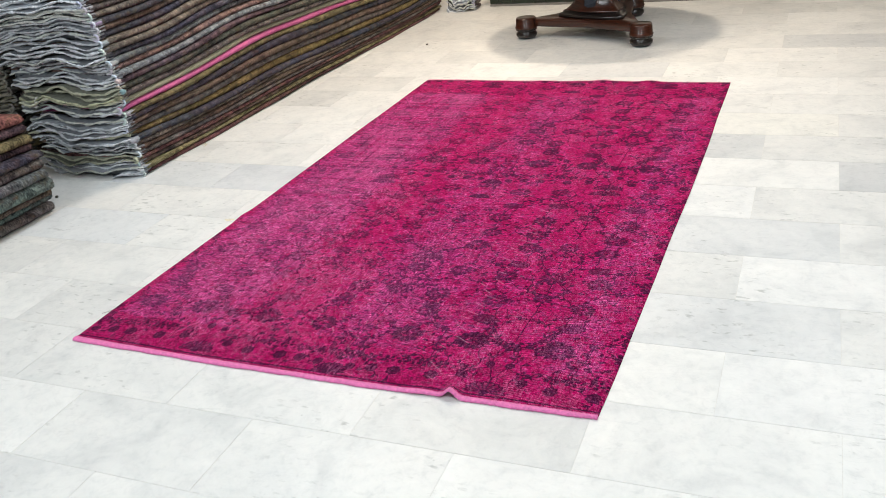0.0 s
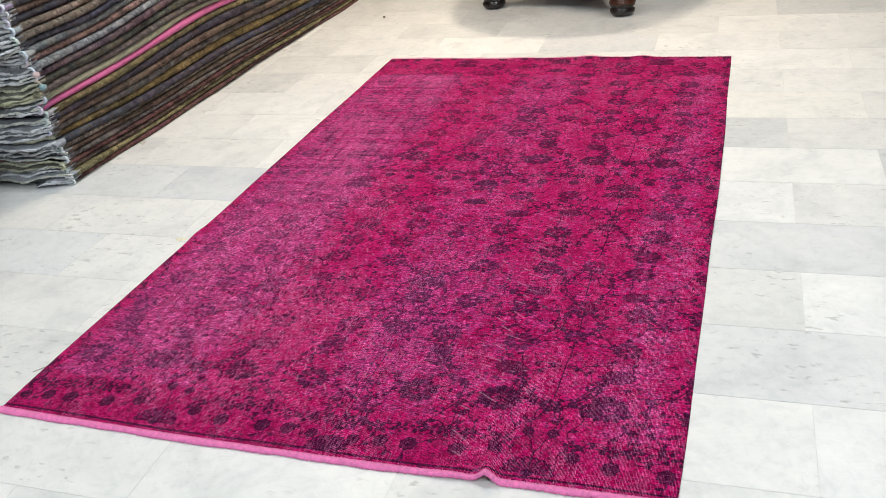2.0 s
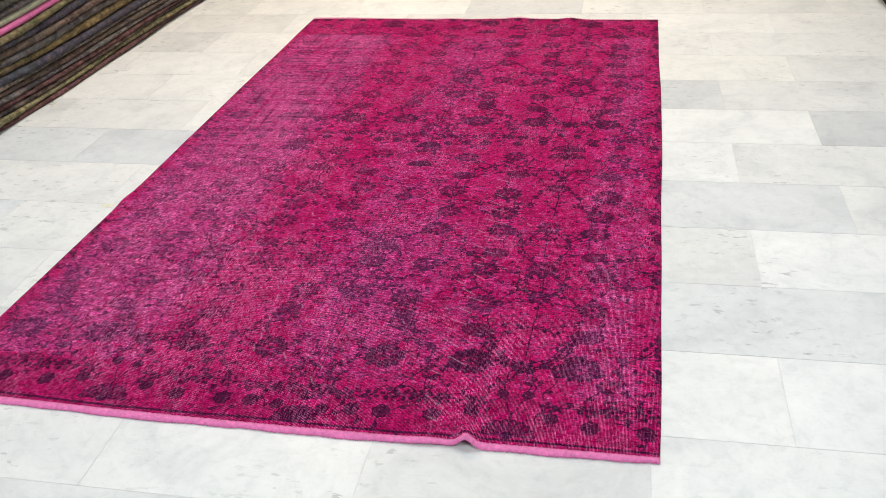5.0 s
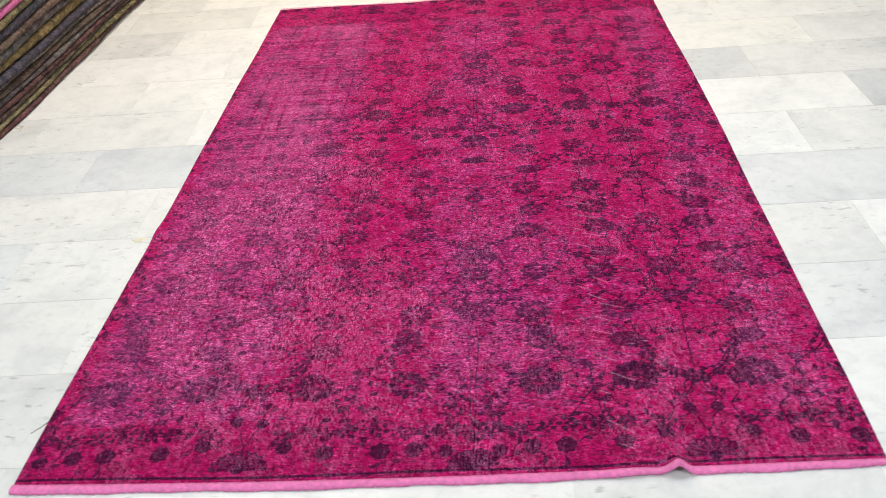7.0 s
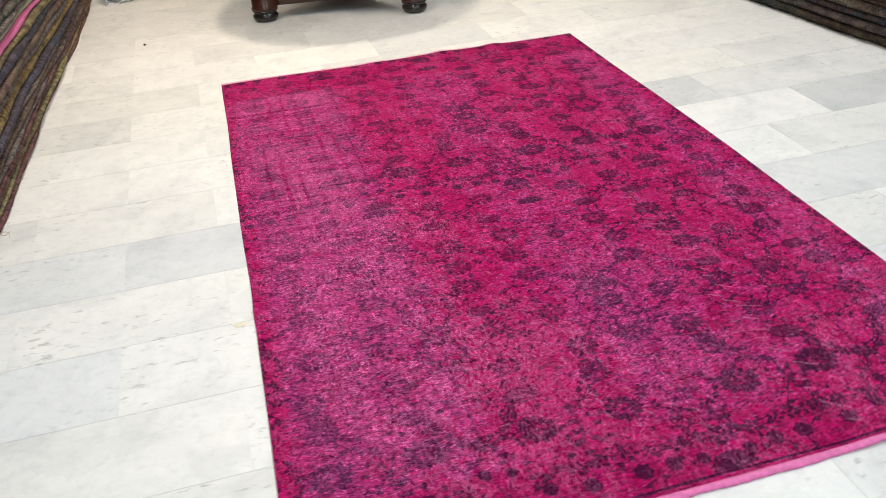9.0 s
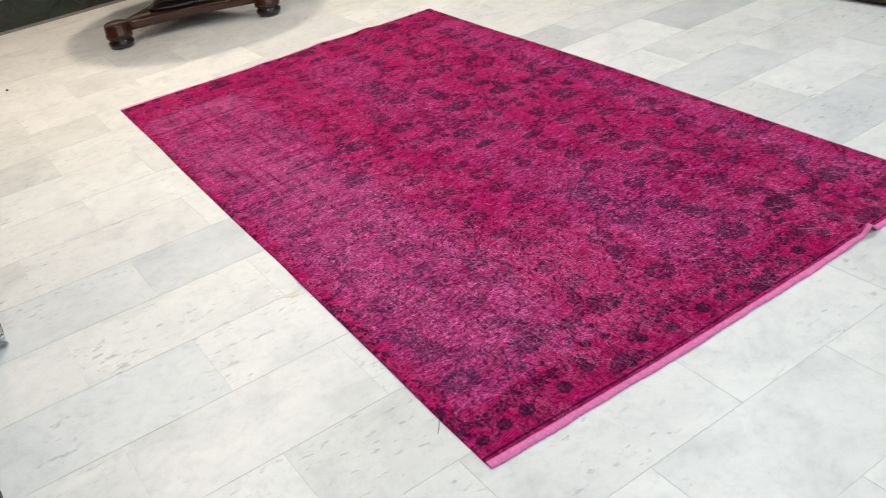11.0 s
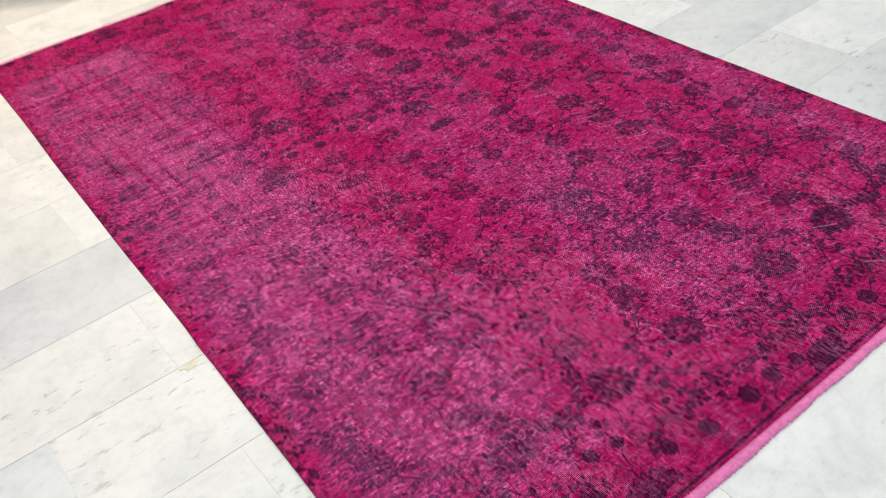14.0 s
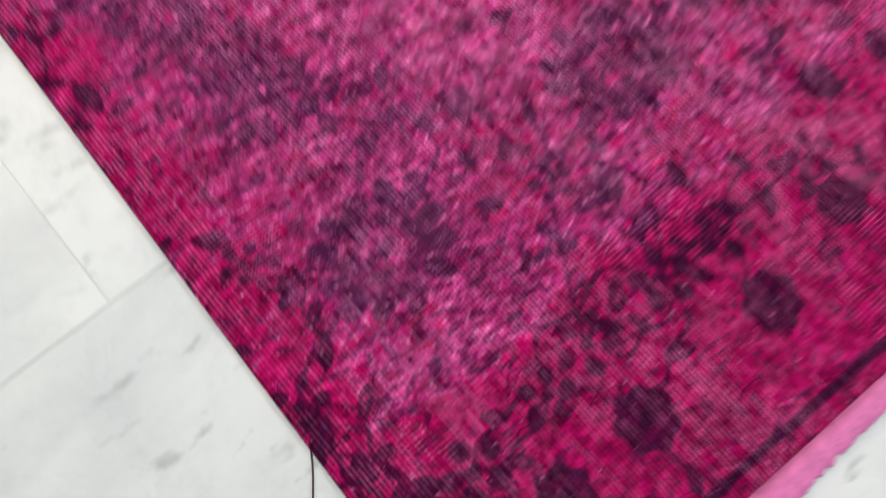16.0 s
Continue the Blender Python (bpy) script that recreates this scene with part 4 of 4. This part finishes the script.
def rug_place(X, Y):
    """From metres across and along the rug to the floor."""
    u, v = X / RW, Y / RL
    a, b, c, d = CORNER
    px = (1 - u) * (1 - v) * a.x + u * (1 - v) * b.x + u * v * c.x + (1 - u) * v * d.x
    py = (1 - u) * (1 - v) * a.y + u * (1 - v) * b.y + u * v * c.y + (1 - u) * v * d.y
    side = np.clip(np.abs(u - 0.5) * 2 - 0.9, 0, 1) * 10 * np.sign(u - 0.5)
    px = px + side * (0.002 * np.sin(4.1 * Y + 0.5) + 0.0008 * np.sin(9.7 * Y))
    px = px - 0.0025 * np.exp(-(X / 0.08) ** 2) * np.exp(-((Y - 0.99) / 0.05) ** 2)
    end = np.exp(-Y / 0.06)
    py = py - end * 0.016 * np.sin(np.pi * u) * (1.1 - 0.6 * u)
    px = px + 0.011 * np.sin(np.pi * np.clip(v, 0, 1)) * np.clip(u * 4 - 3, 0, 1)
    py = py + np.exp(-(RL - Y) / 0.06) * (0.006 * np.sin(7.0 * X))
    return px, py


def overdyed_rug():
    nx, ny = int(RW / STEP), int(RL / STEP)
    X, Y, ink, wear, thin, nick, weave = rug_fields(nx, ny)
    px, py = rug_place(X, Y)
    edge = np.minimum(np.minimum(X, RW - X), np.minimum(Y, RL - Y))
    z = rug_height(X, Y) - RT * 0.7 * np.exp(-edge / 0.0025)
    idx = np.arange(nx * ny).reshape(ny, nx)
    quads = np.stack([idx[:-1, :-1], idx[:-1, 1:], idx[1:, 1:], idx[1:, :-1]], -1).reshape(-1, 4)
    me = bpy.data.meshes.new("woven_field")
    me.vertices.add(nx * ny)
    me.vertices.foreach_set("co", np.stack([px, py, z], -1).ravel().astype(np.float32))
    me.loops.add(quads.size)
    me.loops.foreach_set("vertex_index", quads.ravel().astype(np.int32))
    me.polygons.add(len(quads))
    me.polygons.foreach_set("loop_start", (np.arange(len(quads)) * 4).astype(np.int32))
    me.update(calc_edges=True)
    me.polygons.foreach_set("use_smooth", np.ones(len(quads), bool))
    for name, val in (("motif", ink), ("wear", wear), ("thin", thin), ("nick", nick), ("weave", weave)):
        at = me.attributes.new(name, "FLOAT", "POINT")
        at.data.foreach_set("value", val.ravel().astype(np.float32))
    me.materials.append(OVERDYED)
    rug = new("rug")
    tagged(rug, "overdyed crimson-pink vintage wool rug with worn dark floral pattern", "rug")
    field = new("woven_field", me)
    field.parent = rug
    # backing under the pile
    m = 160
    rim = [(RW * k / m, 0.0) for k in range(m)] + [(RW, RL * k / m) for k in range(m)] + [(RW - RW * k / m, RL) for k in range(m)] + [(0.0, RL - RL * k / m) for k in range(m)]
    RX, RY = np.array(rim).T
    bx, by = rug_place(RX, RY)
    bz = rug_height(RX, RY)
    v = [(x, y, max(0.0005, q - RT)) for x, y, q in zip(bx, by, bz)] + [(x, y, q - RT * 0.65) for x, y, q in zip(bx, by, bz)]
    k = len(rim)
    f = [(i, (i + 1) % k, k + (i + 1) % k, k + i) for i in range(k)]
    part("side_edge", v, f, BINDING, rug, "dark crimson bound edge", colour=(0.34, 0.012, 0.095))

    def end_roll(name, y_in, out, thick, colour, label, n=420, rag=0.002):
        rnd = random.Random(3)
        secs = []
        for i in range(n + 1):
            x = RW * i / n
            qx, qy = rug_place(np.array([x]), np.array([y_in]))
            z = float(rug_height(np.array([x]), np.array([y_in]))[0]) - RT
            d = -1 if y_in < 1 else 1
            o = out * (1.12 - 0.35 * x / RW + 0.12 * math.sin(13 * x) + 0.08 * math.sin(41 * x)) + rnd.uniform(-rag, rag)
            prof = [(-0.006, thick * 0.9), (0.15 * out, thick), (0.55 * o, thick * 0.95), (0.9 * o, thick * 0.62), (o, thick * 0.25), (0.85 * o, 0.0), (0.0, 0.0)]
            secs.append([(float(qx[0]), float(qy[0]) + d * a, z + max(0.0008, b + rnd.uniform(-0.0010, 0.0010))) for a, b in prof])
        v, f = loft(secs)
        part(name, v, f, BINDING, rug, label, colour=colour)
    end_roll("near_end", 0.0, 0.0135, 0.0088, (0.93, 0.23, 0.54), "bright pink woven end of the rug", n=700, rag=0.0016)
    end_roll("far_end", RL, 0.024, 0.0035, (0.80, 0.42, 0.56), "thin pale pink fringe", n=800, rag=0.008)


overdyed_rug()

# a small dried spill beside the rug
STAIN = plain_material("dried_spill", (0.76, 0.72, 0.56), 0.6, 60, 0.15)
ring = [(-0.062 + (0.020 + 0.006 * math.sin(3 * a) + 0.003 * math.sin(7 * a)) * math.cos(a), 0.972 + (0.015 + 0.004 * math.sin(2 * a + 1)) * math.sin(a)) for a in [2 * math.pi * k / 28 for k in range(28)]]
spill = part("spill", *loft([[(x, y, -0.0002) for x, y in ring], [(x * 0.9 - 0.0062, y * 0.9 + 0.0972, 0.0008) for x, y in ring]]), STAIN, floor, "small yellowish dried spill")

# ---- marble floor tiles ----
TX, TY, GAP = 0.61, 0.305, 0.0006
tv, tf = box_geo(-TX / 2 + GAP, TX / 2 - GAP, -TY / 2 + GAP, TY / 2 - GAP, -0.002, 0.0, 0.0005)
TILE = mesh_from("tile", tv, tf, MARBLE, False)
GREYISH, DUSKY, WHITE, CREAM = (0.88, 0.89, 0.90), (0.79, 0.80, 0.81), (1.01, 1.01, 1.005), (1.0, 0.99, 0.95)
# a few tiles whose tone stands out, by row and by the place of their left joint
TONES = {(4, 1.44): WHITE, (6, 1.44): DUSKY, (5, 2.355): DUSKY, (3, 1.745): GREYISH, (1, 1.745): GREYISH, (4, -0.39): (0.83, 0.85, 0.88), (4, -1.0): (0.86, 0.88, 0.90), (2, -1.0): (0.93, 0.95, 0.97),
         (12, 2.05): DUSKY, (2, 2.05): WHITE, (0, 2.05): WHITE, (7, 1.745): CREAM, (10, 0.83): GREYISH}
rt = random.Random(21)
for row in range(-11, 17):
    ty = 0.07 + TY * row
    start = (2.05 if row % 2 == 0 else 2.355) - 10 * TX
    for k in range(17):
        tx = start + TX * k
        tone = rt.gauss(0.96, 0.035)
        colour = (tone, tone * 0.998, tone * 0.985)
        for (r, x), c in TONES.items():
            if r == row and abs(x - tx) < 0.05:
                colour = c
        if tx + TX < X0 or tx > X1 or ty + TY < Y0 or ty > 5.16:
            continue
        o = new("tile", TILE)
        o.parent = floor
        o.location = (tx + TX / 2, ty + TY / 2, rt.uniform(-0.0003, 0.0))
        o.color = (*colour, 1)
